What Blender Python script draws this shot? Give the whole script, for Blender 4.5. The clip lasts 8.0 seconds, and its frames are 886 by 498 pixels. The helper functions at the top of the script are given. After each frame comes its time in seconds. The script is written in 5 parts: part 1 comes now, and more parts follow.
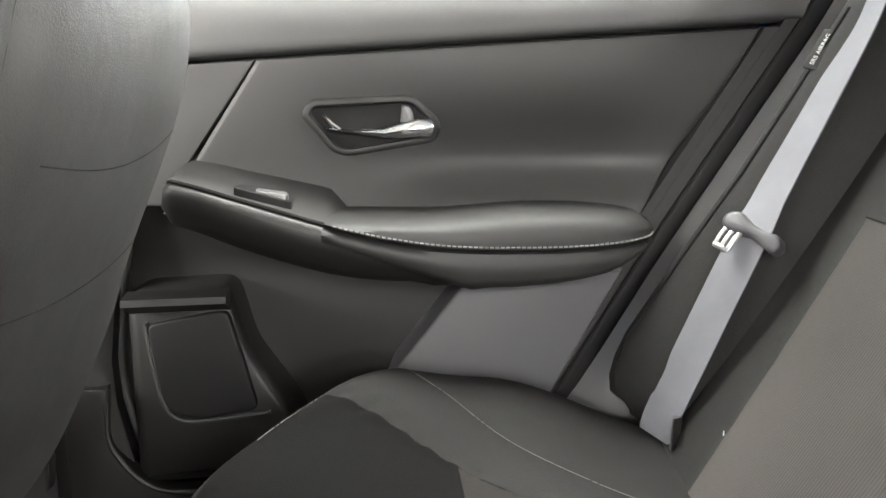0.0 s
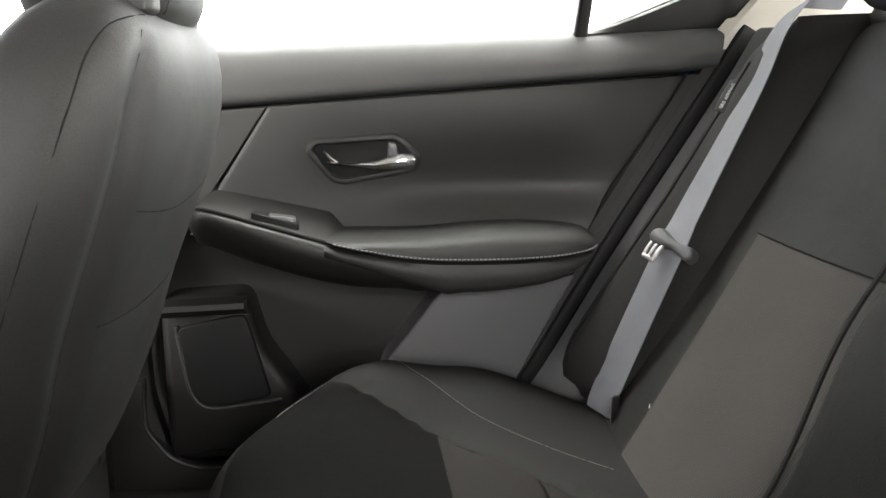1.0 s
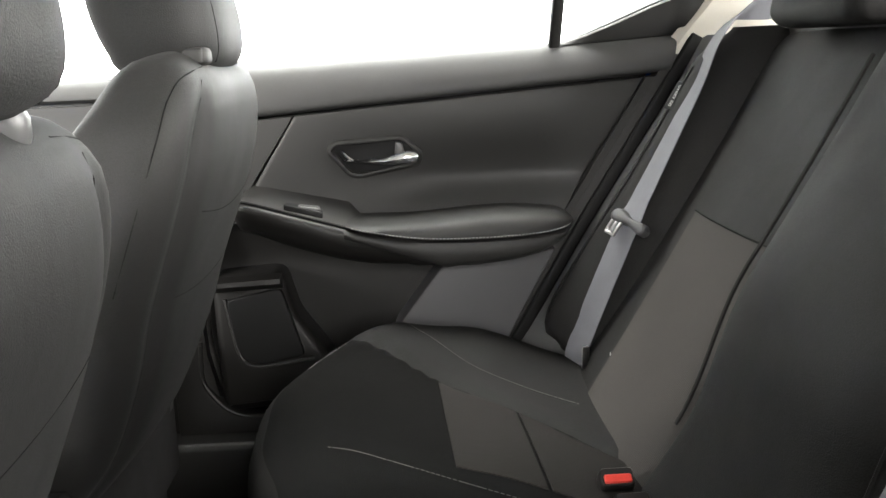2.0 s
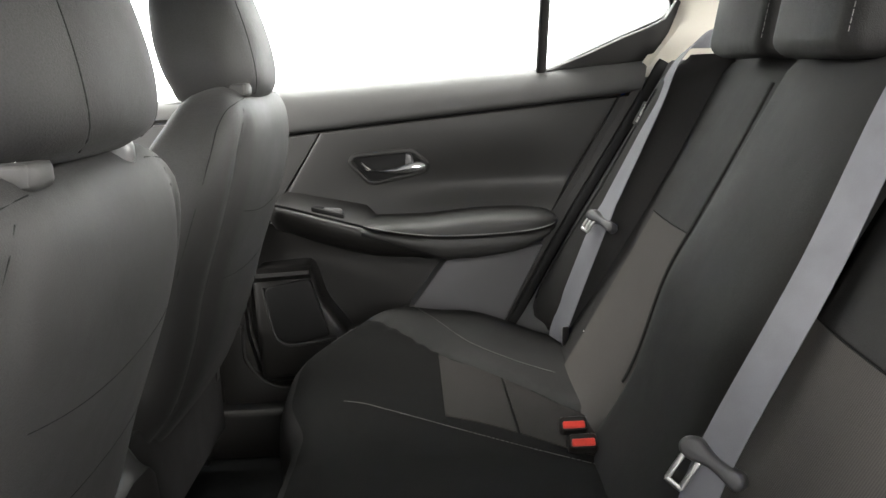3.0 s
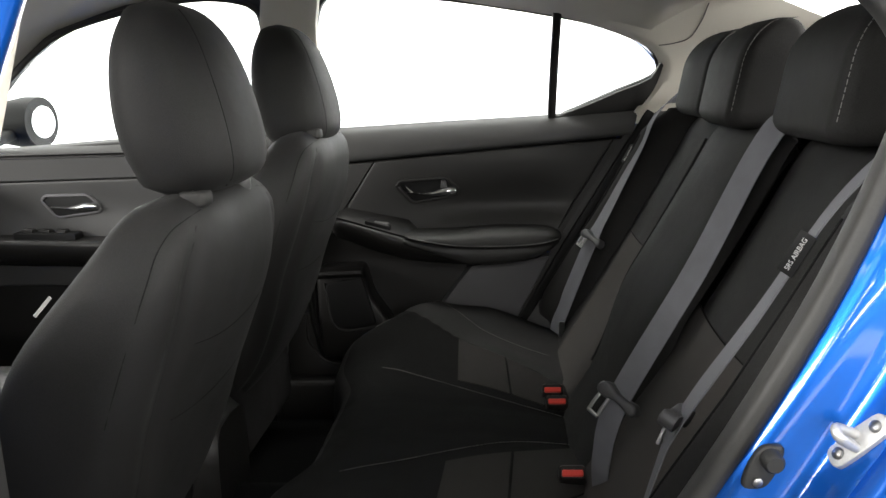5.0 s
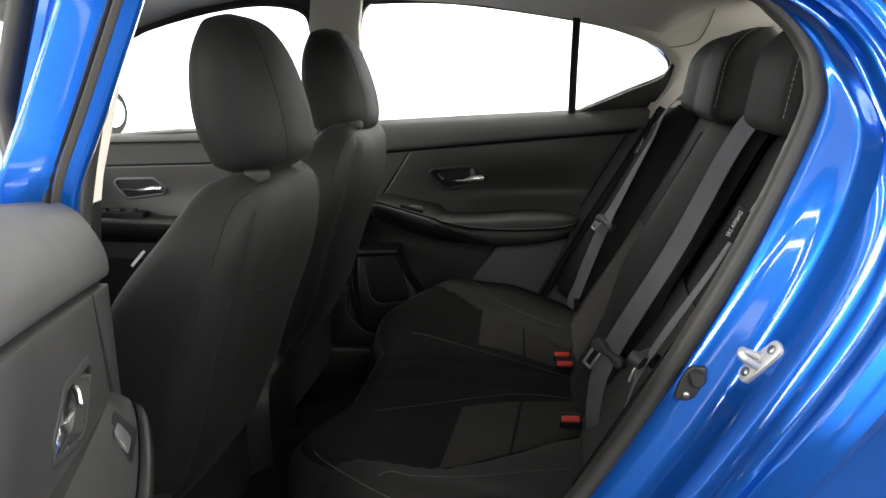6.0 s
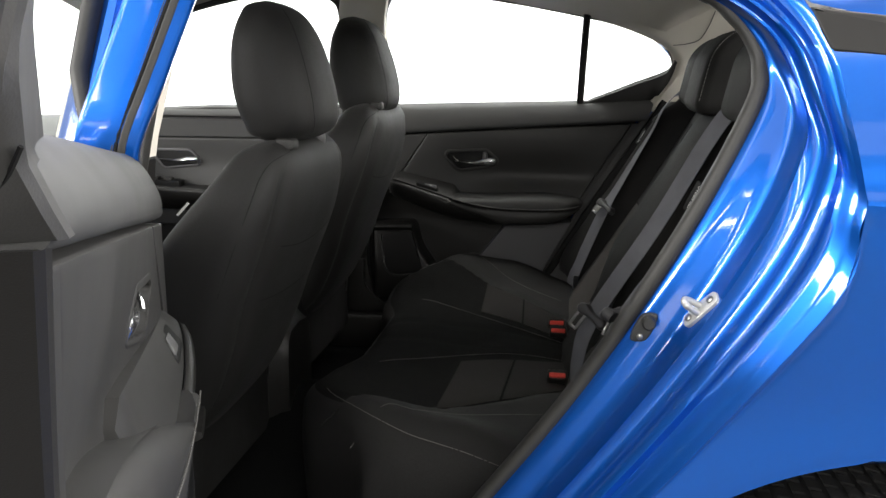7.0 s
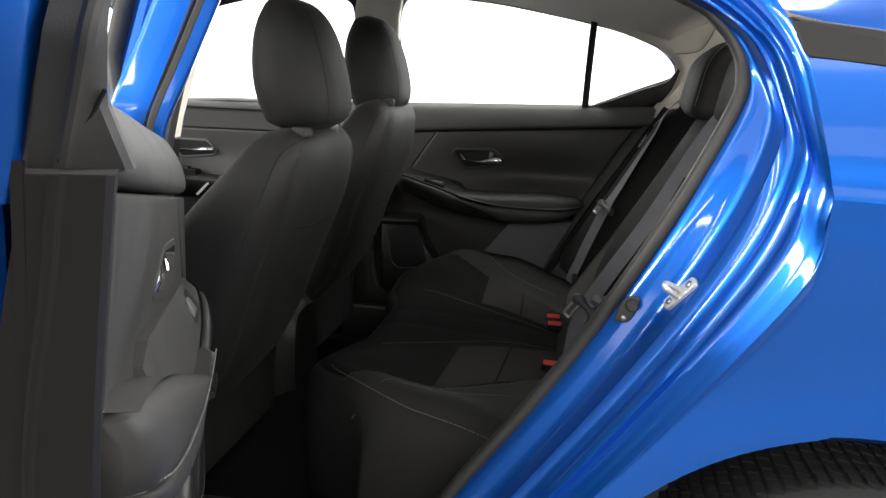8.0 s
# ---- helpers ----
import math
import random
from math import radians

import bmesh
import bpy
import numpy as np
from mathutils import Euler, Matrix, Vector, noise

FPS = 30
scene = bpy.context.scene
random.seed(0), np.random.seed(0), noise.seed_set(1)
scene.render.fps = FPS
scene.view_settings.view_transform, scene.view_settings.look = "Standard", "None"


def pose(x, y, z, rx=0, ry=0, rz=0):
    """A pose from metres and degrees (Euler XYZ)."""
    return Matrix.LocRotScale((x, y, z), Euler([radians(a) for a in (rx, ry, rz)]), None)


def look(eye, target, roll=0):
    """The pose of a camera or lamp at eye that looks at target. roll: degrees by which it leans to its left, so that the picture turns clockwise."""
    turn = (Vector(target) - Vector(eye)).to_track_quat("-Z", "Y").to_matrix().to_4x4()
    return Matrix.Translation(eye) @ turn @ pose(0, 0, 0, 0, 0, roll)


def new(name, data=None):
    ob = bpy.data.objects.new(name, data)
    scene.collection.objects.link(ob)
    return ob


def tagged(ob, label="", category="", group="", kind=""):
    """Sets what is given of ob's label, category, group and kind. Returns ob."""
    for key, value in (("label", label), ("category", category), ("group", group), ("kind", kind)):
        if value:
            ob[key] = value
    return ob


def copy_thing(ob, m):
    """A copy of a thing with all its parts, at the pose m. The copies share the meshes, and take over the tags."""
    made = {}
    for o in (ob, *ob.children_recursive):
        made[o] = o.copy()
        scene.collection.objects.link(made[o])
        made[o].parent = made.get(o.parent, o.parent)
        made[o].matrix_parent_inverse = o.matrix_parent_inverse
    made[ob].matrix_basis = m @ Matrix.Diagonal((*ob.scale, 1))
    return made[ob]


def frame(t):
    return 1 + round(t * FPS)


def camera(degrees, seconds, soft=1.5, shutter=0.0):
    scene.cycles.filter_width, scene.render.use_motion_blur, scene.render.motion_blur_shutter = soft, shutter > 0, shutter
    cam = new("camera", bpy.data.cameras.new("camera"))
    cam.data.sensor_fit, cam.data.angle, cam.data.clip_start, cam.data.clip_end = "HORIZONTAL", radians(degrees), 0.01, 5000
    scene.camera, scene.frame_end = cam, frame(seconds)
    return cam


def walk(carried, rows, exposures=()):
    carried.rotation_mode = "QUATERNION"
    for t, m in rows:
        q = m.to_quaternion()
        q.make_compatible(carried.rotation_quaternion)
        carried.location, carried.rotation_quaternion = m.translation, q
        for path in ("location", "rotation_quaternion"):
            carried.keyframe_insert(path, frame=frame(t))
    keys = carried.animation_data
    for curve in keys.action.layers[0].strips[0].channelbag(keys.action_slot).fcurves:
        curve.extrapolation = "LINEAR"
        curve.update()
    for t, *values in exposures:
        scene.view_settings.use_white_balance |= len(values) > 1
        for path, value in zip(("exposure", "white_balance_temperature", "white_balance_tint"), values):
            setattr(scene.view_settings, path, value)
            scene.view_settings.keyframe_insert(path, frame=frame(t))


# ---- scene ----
cam = camera(55.7, 8.0)
PATH = [
    (0, (-0.045, -0.313, 0.902), (0.072, 1.64, 0.484), 0.2),
    (0.5, (-0.053, -0.409, 0.936), (0.084, 1.54, 0.508), -0.3),
    (1, (-0.052, -0.514, 0.955), (0.102, 1.438, 0.549), -0.3),
    (1.5, (-0.043, -0.631, 0.989), (0.088, 1.318, 0.557), -1.3),
    (2.8, (0.031, -0.958, 1.035), (0.032, 0.984, 0.557), -3.0),
    (3, (0.042, -1.009, 1.044), (0.031, 0.942, 0.605), -3.0),
    (3.5, (0.075, -1.122, 1.079), (0.048, 0.844, 0.714), -3.2),
    (4, (0.082, -1.22, 1.096), (0.023, 0.74, 0.702), -3.0),
    (4.5, (0.102, -1.321, 1.107), (0.007, 0.638, 0.714), -2.2),
    (6, (0.186, -1.646, 1.123), (-0.064, 0.296, 0.716), -1.6),
    (6.5, (0.219, -1.746, 1.127), (-0.052, 0.195, 0.729), -0.5),
    (7, (0.241, -1.822, 1.115), (-0.06, 0.109, 0.688), 0.5),
    (7.5, (0.255, -1.876, 1.108), (-0.063, 0.054, 0.691), 1.7),
    (8, (0.266, -1.909, 1.1), (-0.054, 0.021, 0.686), 2.4),
]
EXPOSURES = [(0, 3.10), (0.5, 2.80), (1, 2.28), (1.5, 2.22), (3, 2.05), (3.5, 1.50), (4, 0.92), (4.5, 0.82), (6, 0.48), (8, 0.42)]
walk(cam, [(t, look(eye, target, roll)) for t, eye, target, roll in PATH], EXPOSURES)

# ---- light: a bright white photo bay all round ----
world = bpy.data.worlds.new("white_bay")
scene.world = world
world.use_nodes = True
sky = world.node_tree.nodes["Background"]
sky.inputs["Color"].default_value = (1.0, 1.0, 1.0, 1)
sky.inputs["Strength"].default_value = 0.6


def area(name, at, target, w, h, watts, colour=(1, 0.975, 0.935)):
    la = bpy.data.lights.new(name, "AREA")
    la.shape, la.size, la.size_y, la.energy, la.color = "RECTANGLE", w, h, watts, colour
    ob = new(name, la)
    ob.matrix_basis = look(at, target)
    return ob


# unseen fill lamps, added overhead, behind, ahead and on the open-door side
for y, deep, watts in ((-2.2, 0.8, 65), (-4.4, 2.0, 45)):
    area("overhead_fill", (-0.8, y, 4.3), (-0.8, y, 0), 9.0, deep, watts)
area("far_overhead_fill", (-0.3, 1.9, 4.3), (-0.3, 1.9, 0), 8.0, 2.2, 350)
area("rear_fill", (5.5, -0.4, 2.5), (0.0, 0, 1.0), 6.0, 1.4, 600)
area("front_fill", (-6.0, -3.4, 3.0), (0.0, 0, 1.05), 4.0, 1.0, 380)
area("side_fill", (0.3, -6.8, 1.1), (0.0, 0, 1.0), 14.0, 0.3, 35)
for z in (2.25, 3.15):
    area("side_fill", (0.3, -6.8, z), (0.0, 0, 1.0), 14.0, 0.14, 190)


# ---- materials ----
def material(name, base, rough=0.6, metal=0.0, grain=400.0, bump=0.15, vary=0.25, coat=0.0, spec=0.5, sheen=0.0, wave=None, coarse=6.0, folds=0.0):
    m = bpy.data.materials.new(name)
    m.use_nodes = True
    nt = m.node_tree
    n, l = nt.nodes, nt.links
    b = n["Principled BSDF"]
    geo = n.new("ShaderNodeTexCoord")
    fine = n.new("ShaderNodeTexNoise")
    fine.inputs["Scale"].default_value, fine.inputs["Detail"].default_value = grain, 3
    big = n.new("ShaderNodeTexNoise")
    big.inputs["Scale"].default_value, big.inputs["Detail"].default_value = coarse, 4
    for t in (fine, big):
        l.new(geo.outputs["Object"], t.inputs["Vector"])
    add = n.new("ShaderNodeMath")
    add.operation = "MULTIPLY_ADD"
    l.new(fine.outputs["Fac"], add.inputs[0])
    add.inputs[1].default_value = 0.5
    half = n.new("ShaderNodeMath")
    half.operation = "MULTIPLY"
    l.new(big.outputs["Fac"], half.inputs[0])
    half.inputs[1].default_value = 0.5
    l.new(half.outputs[0], add.inputs[2])
    height = fine.outputs["Fac"]
    mixin = add.outputs[0]
    if wave:
        w = n.new("ShaderNodeTexWave")
        w.bands_direction = wave[0]
        w.inputs["Scale"].default_value, w.inputs["Distortion"].default_value = wave[1], 0.6
        w.inputs["Detail"].default_value, w.inputs["Detail Scale"].default_value = 2, 3
        l.new(geo.outputs["Object"], w.inputs["Vector"])
        mm = n.new("ShaderNodeMath")
        mm.operation = "MULTIPLY_ADD"
        l.new(w.outputs["Fac"], mm.inputs[0])
        mm.inputs[1].default_value = wave[2]
        l.new(add.outputs[0], mm.inputs[2])
        mixin = mm.outputs[0]
        height = mm.outputs[0]
    ramp = n.new("ShaderNodeMapRange")
    l.new(mixin, ramp.inputs["Value"])
    ramp.inputs["From Min"].default_value, ramp.inputs["From Max"].default_value = 0.3, 0.7 + (wave[2] if wave else 0.05)
    ramp.inputs["To Min"].default_value, ramp.inputs["To Max"].default_value = 1 - vary, 1 + vary
    tint = n.new("ShaderNodeMix")
    tint.data_type, tint.blend_type = "RGBA", "MULTIPLY"
    tint.inputs["Factor"].default_value = 1
    tint.inputs["A"].default_value = (*base, 1)
    l.new(ramp.outputs[0], tint.inputs["B"])
    l.new(tint.outputs["Result"], b.inputs["Base Color"])
    rr = n.new("ShaderNodeMapRange")
    l.new(big.outputs["Fac"], rr.inputs["Value"])
    rr.inputs["From Min"].default_value, rr.inputs["From Max"].default_value = 0.3, 0.7
    rr.inputs["To Min"].default_value, rr.inputs["To Max"].default_value = rough * 0.88, min(1, rough * 1.12)
    l.new(rr.outputs[0], b.inputs["Roughness"])
    b.inputs["Metallic"].default_value = metal
    b.inputs["Specular IOR Level"].default_value = spec
    b.inputs["Coat Weight"].default_value, b.inputs["Coat Roughness"].default_value = coat, 0.06
    b.inputs["Sheen Weight"].default_value, b.inputs["Sheen Roughness"].default_value = sheen, 0.5
    if bump:
        bp = n.new("ShaderNodeBump")
        bp.inputs["Strength"].default_value, bp.inputs["Distance"].default_value = bump, 0.0006
        l.new(height, bp.inputs["Height"])
        l.new(bp.outputs["Normal"], b.inputs["Normal"])
        if folds:
            soft_folds = n.new("ShaderNodeBump")
            soft_folds.inputs["Strength"].default_value, soft_folds.inputs["Distance"].default_value = 1.0, folds
            l.new(big.outputs["Fac"], soft_folds.inputs["Height"])
            l.new(soft_folds.outputs["Normal"], bp.inputs["Normal"])
    return m


def glass_material(name, tint):
    m = bpy.data.materials.new(name)
    m.use_nodes = True
    n, l = m.node_tree.nodes, m.node_tree.links
    n.remove(n["Principled BSDF"])
    clear, gloss, mix, fres = n.new("ShaderNodeBsdfTransparent"), n.new("ShaderNodeBsdfGlossy"), n.new("ShaderNodeMixShader"), n.new("ShaderNodeLayerWeight")
    clear.inputs["Color"].default_value = (*tint, 1)
    gloss.inputs["Roughness"].default_value = 0.01
    power, scale = n.new("ShaderNodeMath"), n.new("ShaderNodeMath")
    power.operation, scale.operation = "POWER", "MULTIPLY_ADD"
    power.inputs[1].default_value = 5.0
    scale.inputs[1].default_value, scale.inputs[2].default_value = 0.9, 0.035
    l.new(fres.outputs["Facing"], power.inputs[0])
    l.new(power.outputs[0], scale.inputs[0])
    l.new(scale.outputs[0], mix.inputs[0])
    l.new(clear.outputs[0], mix.inputs[1])
    l.new(gloss.outputs[0], mix.inputs[2])
    l.new(mix.outputs[0], n["Material Output"].inputs["Surface"])
    return m


FABRIC = material("charcoal_fabric", (0.0132, 0.0130, 0.0125), 0.66, grain=700, bump=0.6, vary=0.5, sheen=0.02, spec=0.32, coarse=7.0, folds=0.0035)
# front-seat cloth again, duller to put the bench's dimmer light in
REARSHADE = material("seat_cloth_rear_shade", (0.0136, 0.0132, 0.0127), 0.78, grain=700, bump=0.8, vary=0.55, spec=0.22, coarse=7.0, folds=0.0035)
VELOUR = material("black_seat_cloth", (0.0068, 0.0067, 0.0065), 0.95, grain=700, bump=0.9, vary=0.6, spec=0.08, coarse=7.0, folds=0.0035)
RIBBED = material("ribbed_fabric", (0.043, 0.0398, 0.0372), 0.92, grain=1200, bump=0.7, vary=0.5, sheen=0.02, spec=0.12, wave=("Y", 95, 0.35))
# soft trim again, lightened for the light on rails and front door
LIT_TRIM = material("soft_trim_lit", (0.043, 0.043, 0.042), 0.55, grain=900, bump=0.2, vary=0.16, spec=0.45)
SOFT = material("soft_black_trim", (0.0240, 0.0236, 0.0226), 0.58, grain=900, bump=0.2, vary=0.18, spec=0.4)
HARD = material("hard_black_plastic", (0.0116, 0.0110, 0.0103), 0.45, grain=1100, bump=0.25, vary=0.15, spec=0.42)
GREYP = material("grey_pocket_plastic", (0.10, 0.098, 0.102), 0.6, grain=1000, bump=0.25, vary=0.12, spec=0.4)
DARK = material("black_plastic", (0.008, 0.008, 0.008), 0.6, grain=900, bump=0.15, vary=0.2, spec=0.2)
RUBBER = material("black_rubber", (0.030, 0.030, 0.029), 0.55, grain=700, bump=0.15, vary=0.2)
SEALG = material("grey_seal_trim", (0.085, 0.083, 0.078), 0.6, grain=700, bump=0.2, vary=0.2)
LINER = material("warm_grey_headliner", (0.68, 0.645, 0.565), 0.95, grain=900, bump=0.3, vary=0.08, spec=0.1)
PILLAR = material("beige_pillar_trim", (0.70, 0.665, 0.58), 0.7, grain=900, bump=0.15, vary=0.06, spec=0.3)
PAINT = material("blue_metallic_paint", (0.006, 0.106, 0.50), 0.33, metal=0.68, grain=2500, bump=0.0, vary=0.08, coat=1.0, coarse=1.5, spec=0.15)
CHROME = material("satin_chrome", (0.88, 0.88, 0.89), 0.24, metal=1.0, grain=300, bump=0.0, vary=0.05)
STEEL = material("zinc_plated_steel", (0.33, 0.33, 0.325), 0.36, metal=1.0, grain=250, bump=0.2, vary=0.2)
ZINC = material("bright_zinc_plate", (0.66, 0.66, 0.65), 0.5, metal=0.6, grain=250, bump=0.15, vary=0.15)
WEB = material("grey_webbing", (0.122, 0.124, 0.135), 0.7, grain=2200, bump=0.5, vary=0.22, spec=0.3, coarse=30.0)
BAR = material("grey_latch_plastic", (0.050, 0.050, 0.052), 0.5, grain=900, bump=0.2, vary=0.2, spec=0.4)
# ribbed cloth again, darkened for the shade on the seat cushion
RIBBED_SHADE = material("ribbed_cloth_shaded", (0.0205, 0.0187, 0.0173), 0.92, grain=1500, bump=0.5, vary=0.35, sheen=0.02, spec=0.1, wave=("Y", 95, 0.5))
SEAM = material("black_seam_thread", (0.011, 0.011, 0.011), 0.95, grain=900, bump=0.1, vary=0.2, spec=0.05)
DIMTHREAD = material("dark_grey_thread", (0.085, 0.083, 0.078), 0.8, grain=900, bump=0.2, vary=0.2)
THREAD = material("pale_grey_thread", (0.21, 0.21, 0.20), 0.8, grain=900, bump=0.2, vary=0.2)
RED = material("red_button_plastic", (0.62, 0.045, 0.03), 0.4, grain=300, bump=0.05, vary=0.1)
SEAL = material("door_seal_rubber", (0.027, 0.0265, 0.0245), 0.55, grain=700, bump=0.2, vary=0.2)
CARPET = material("black_carpet", (0.007, 0.0075, 0.0075), 1.0, grain=700, bump=1.0, vary=0.4, spec=0.1)
TYRE = material("black_tyre_rubber", (0.016, 0.016, 0.016), 0.75, grain=500, bump=0.3, vary=0.25)
FLOORM = material("grey_bay_floor", (0.040, 0.040, 0.041), 0.55, grain=60, bump=0.2, vary=0.15, coarse=1.2)
LABEL = material("white_label_print", (0.42, 0.42, 0.41), 0.6, grain=300, bump=0.0, vary=0.05)
WALLM = material("white_bay_wall", (0.24, 0.24, 0.237), 0.8, grain=40, bump=0.1, vary=0.08, coarse=0.8)
SIDEP = material("grey_side_plastic", (0.085, 0.085, 0.085), 0.34, grain=1000, bump=0.2, vary=0.1)
GLASS = glass_material("door_glass", (0.93, 0.95, 0.94))

# ---- mesh helpers ----
XF = Matrix.Identity(4)
WARP = None
WORLD_INV = {}


def thing(name, base, label, category, group="", kind=""):
    ob = new(name)
    ob.matrix_basis = Matrix.Translation(XF @ Vector(base))
    ob.empty_display_size = 0.1
    WORLD_INV[ob] = ob.matrix_basis.inverted()
    return tagged(ob, label, category, group, kind)


def part(name, bm, mat, parent=None, label="", sharp=38):
    """One mesh object from a bmesh, under a thing or under a part."""
    if WARP:
        for v in bm.verts:
            WARP(v.co)
    if XF.determinant() < 0:
        bmesh.ops.transform(bm, matrix=XF, verts=bm.verts)
        bmesh.ops.reverse_faces(bm, faces=bm.faces)
    else:
        bmesh.ops.transform(bm, matrix=XF, verts=bm.verts)
    for f in bm.faces:
        f.smooth = True
    for e in bm.edges:
        if len(e.link_faces) == 2 and e.calc_face_angle(0) > radians(sharp):
            e.smooth = False
    me = bpy.data.meshes.new(name)
    bm.to_mesh(me)
    bm.free()
    me.materials.append(mat)
    ob = new(name, me)
    if parent:
        ob.parent = parent
        ob.matrix_parent_inverse = WORLD_INV.get(parent, Matrix.Identity(4))
    if label:
        ob["label"] = label
    return ob


def merged(*bms):
    out = bmesh.new()
    for b in bms:
        me = bpy.data.meshes.new("tmp")
        b.to_mesh(me)
        out.from_mesh(me)
        b.free()
        bpy.data.meshes.remove(me)
    return out


def grid(fn, us, vs, thick=0.0):
    bm = bmesh.new()
    rows = [[bm.verts.new(fn(u, v)) for v in vs] for u in us]
    for a, b in zip(rows, rows[1:]):
        for i in range(len(vs) - 1):
            bm.faces.new((a[i], b[i], b[i + 1], a[i + 1]))
    bmesh.ops.recalc_face_normals(bm, faces=bm.faces)
    if thick:
        bmesh.ops.solidify(bm, geom=bm.faces[:], thickness=thick)
        bmesh.ops.recalc_face_normals(bm, faces=bm.faces)
    return bm


def loft(rings, caps=True, closed=True, ends=False):
    bm = bmesh.new()
    vs = [[bm.verts.new(p) for p in r] for r in rings]
    pairs = list(zip(vs, vs[1:])) + ([(vs[-1], vs[0])] if ends else [])
    for a, b in pairs:
        k = len(a)
        for i in range(k if closed else k - 1):
            j = (i + 1) % k
            bm.faces.new((a[i], a[j], b[j], b[i]))
    if caps and not ends:
        bm.faces.new(vs[0])
        bm.faces.new(vs[-1])
    bmesh.ops.recalc_face_normals(bm, faces=bm.faces)
    return bm


def smooth_path(pts, n=6, closed=False):
    """Catmull-Rom through the points."""
    P = [Vector(p) for p in pts]
    k = len(P)
    out = []
    for i in range(k if closed else k - 1):
        a, b, c, d = (P[(i - 1) % k], P[i], P[(i + 1) % k], P[(i + 2) % k]) if closed else (P[max(i - 1, 0)], P[i], P[i + 1], P[min(i + 2, k - 1)])
        for s in range(n):
            t = s / n
            out.append(0.5 * (2 * b + (c - a) * t + (2 * a - 5 * b + 4 * c - d) * t * t + (3 * b - a - 3 * c + d) * t ** 3))
    if not closed:
        out.append(P[-1])
    return out


def sweep(path, profile, up, closed=False):
    """A profile (pairs across, along up) carried along a path; up is a vector or one per point."""
    P = [Vector(p) for p in path]
    rings = []
    for i, p in enumerate(P):
        q = P[(i + 1) % len(P)] if closed or i < len(P) - 1 else p
        o = P[i - 1] if closed or i > 0 else p
        t = (q - o).normalized()
        u = Vector(up[i] if isinstance(up, list) else up)
        side = t.cross(u).normalized()
        nn = side.cross(t).normalized()
        rings.append([p + side * a + nn * b for a, b in profile])
    return loft(rings, ends=closed)


def circle(r, n=8, ry=None):
    return [(r * math.cos(2 * math.pi * i / n), (ry or r) * math.sin(2 * math.pi * i / n)) for i in range(n)]


def rounded(w, h, r, n=3):
    """Rounded rectangle profile, centred."""
    out = []
    for cx, cy, a0 in ((w / 2 - r, h / 2 - r, 0), (-w / 2 + r, h / 2 - r, 90), (-w / 2 + r, -h / 2 + r, 180), (w / 2 - r, -h / 2 + r, 270)):
        for i in range(n + 1):
            a = radians(a0 + 90 * i / n)
            out.append((cx + r * math.cos(a), cy + r * math.sin(a)))
    return out


def inset(poly, d):
    out = []
    k = len(poly)
    area = sum(poly[i][0] * poly[(i + 1) % k][1] - poly[(i + 1) % k][0] * poly[i][1] for i in range(k))
    s = 1 if area > 0 else -1
    for i in range(k):
        p, a, b = Vector(poly[i]), Vector(poly[i - 1]), Vector(poly[(i + 1) % k])
        e, g = (p - a).normalized(), (b - p).normalized()
        n1, n2 = Vector((-e.y, e.x)), Vector((-g.y, g.x))
        m = (n1 + n2)
        m = m / max(0.4, m.length_squared / 2) if m.length > 1e-6 else n1
        q = p + m * d * s * 1.0 if m.length else p
        out.append((q.x, q.y))
    return out


def round_poly(poly, r, n=4):
    out = []
    k = len(poly)
    for i in range(k):
        p, a, b = Vector(poly[i]), Vector(poly[i - 1]), Vector(poly[(i + 1) % k])
        d = min(r, (a - p).length * 0.45, (b - p).length * 0.45)
        s, e = p + (a - p).normalized() * d, p + (b - p).normalized() * d
        for j in range(n + 1):
            t = j / n
            q = s * (1 - t) ** 2 + p * 2 * t * (1 - t) + e * t * t
            out.append((q.x, q.y))
    return out


def plate(poly, y0, y1, bev=0.004, place=None):
    """A plate with a rounded rim: its outline in (x, z), from depth y0 (back) to y1 (front)."""
    place = place or (lambda x, z, y: (x, y, z))
    s = 1 if y1 > y0 else -1
    rings = [(poly, y0)]
    for k in range(4):
        a = radians(30 * k)
        rings.append((inset(poly, bev * (1 - math.cos(a))), y1 - s * bev * (1 - math.sin(a))))
    return loft([[place(x, z, y) for x, z in r] for r, y in rings])


def ease(a, b, x):
    t = max(0.0, min(1.0, (x - a) / (b - a)))
    return t * t * (3 - 2 * t)


def lerp_table(tab, x):
    if x <= tab[0][0]:
        return tab[0][1]
    for (a, p), (b, q) in zip(tab, tab[1:]):
        if x <= b:
            return p + (q - p) * (x - a) / (b - a)
    return tab[-1][1]


def smooth_table(tab, x):
    """Cubic through the table."""
    k = len(tab)
    if x <= tab[0][0]:
        return tab[0][1]
    if x >= tab[-1][0]:
        return tab[-1][1]
    i = max(j for j in range(k - 1) if tab[j][0] <= x)
    (x0, y0), (x1, y1) = tab[i], tab[i + 1]
    m0 = (y1 - tab[i - 1][1]) / (x1 - tab[i - 1][0]) if i > 0 else (y1 - y0) / (x1 - x0)
    m1 = (tab[i + 2][1] - y0) / (tab[i + 2][0] - x0) if i + 2 < k else (y1 - y0) / (x1 - x0)
    h = x1 - x0
    t = (x - x0) / h
    return y0 * (1 + 2 * t) * (1 - t) ** 2 + h * m0 * t * (1 - t) ** 2 + y1 * t * t * (3 - 2 * t) + h * m1 * t * t * (t - 1)


def span(a, b, n):
    return [a + (b - a) * i / n for i in range(n + 1)]


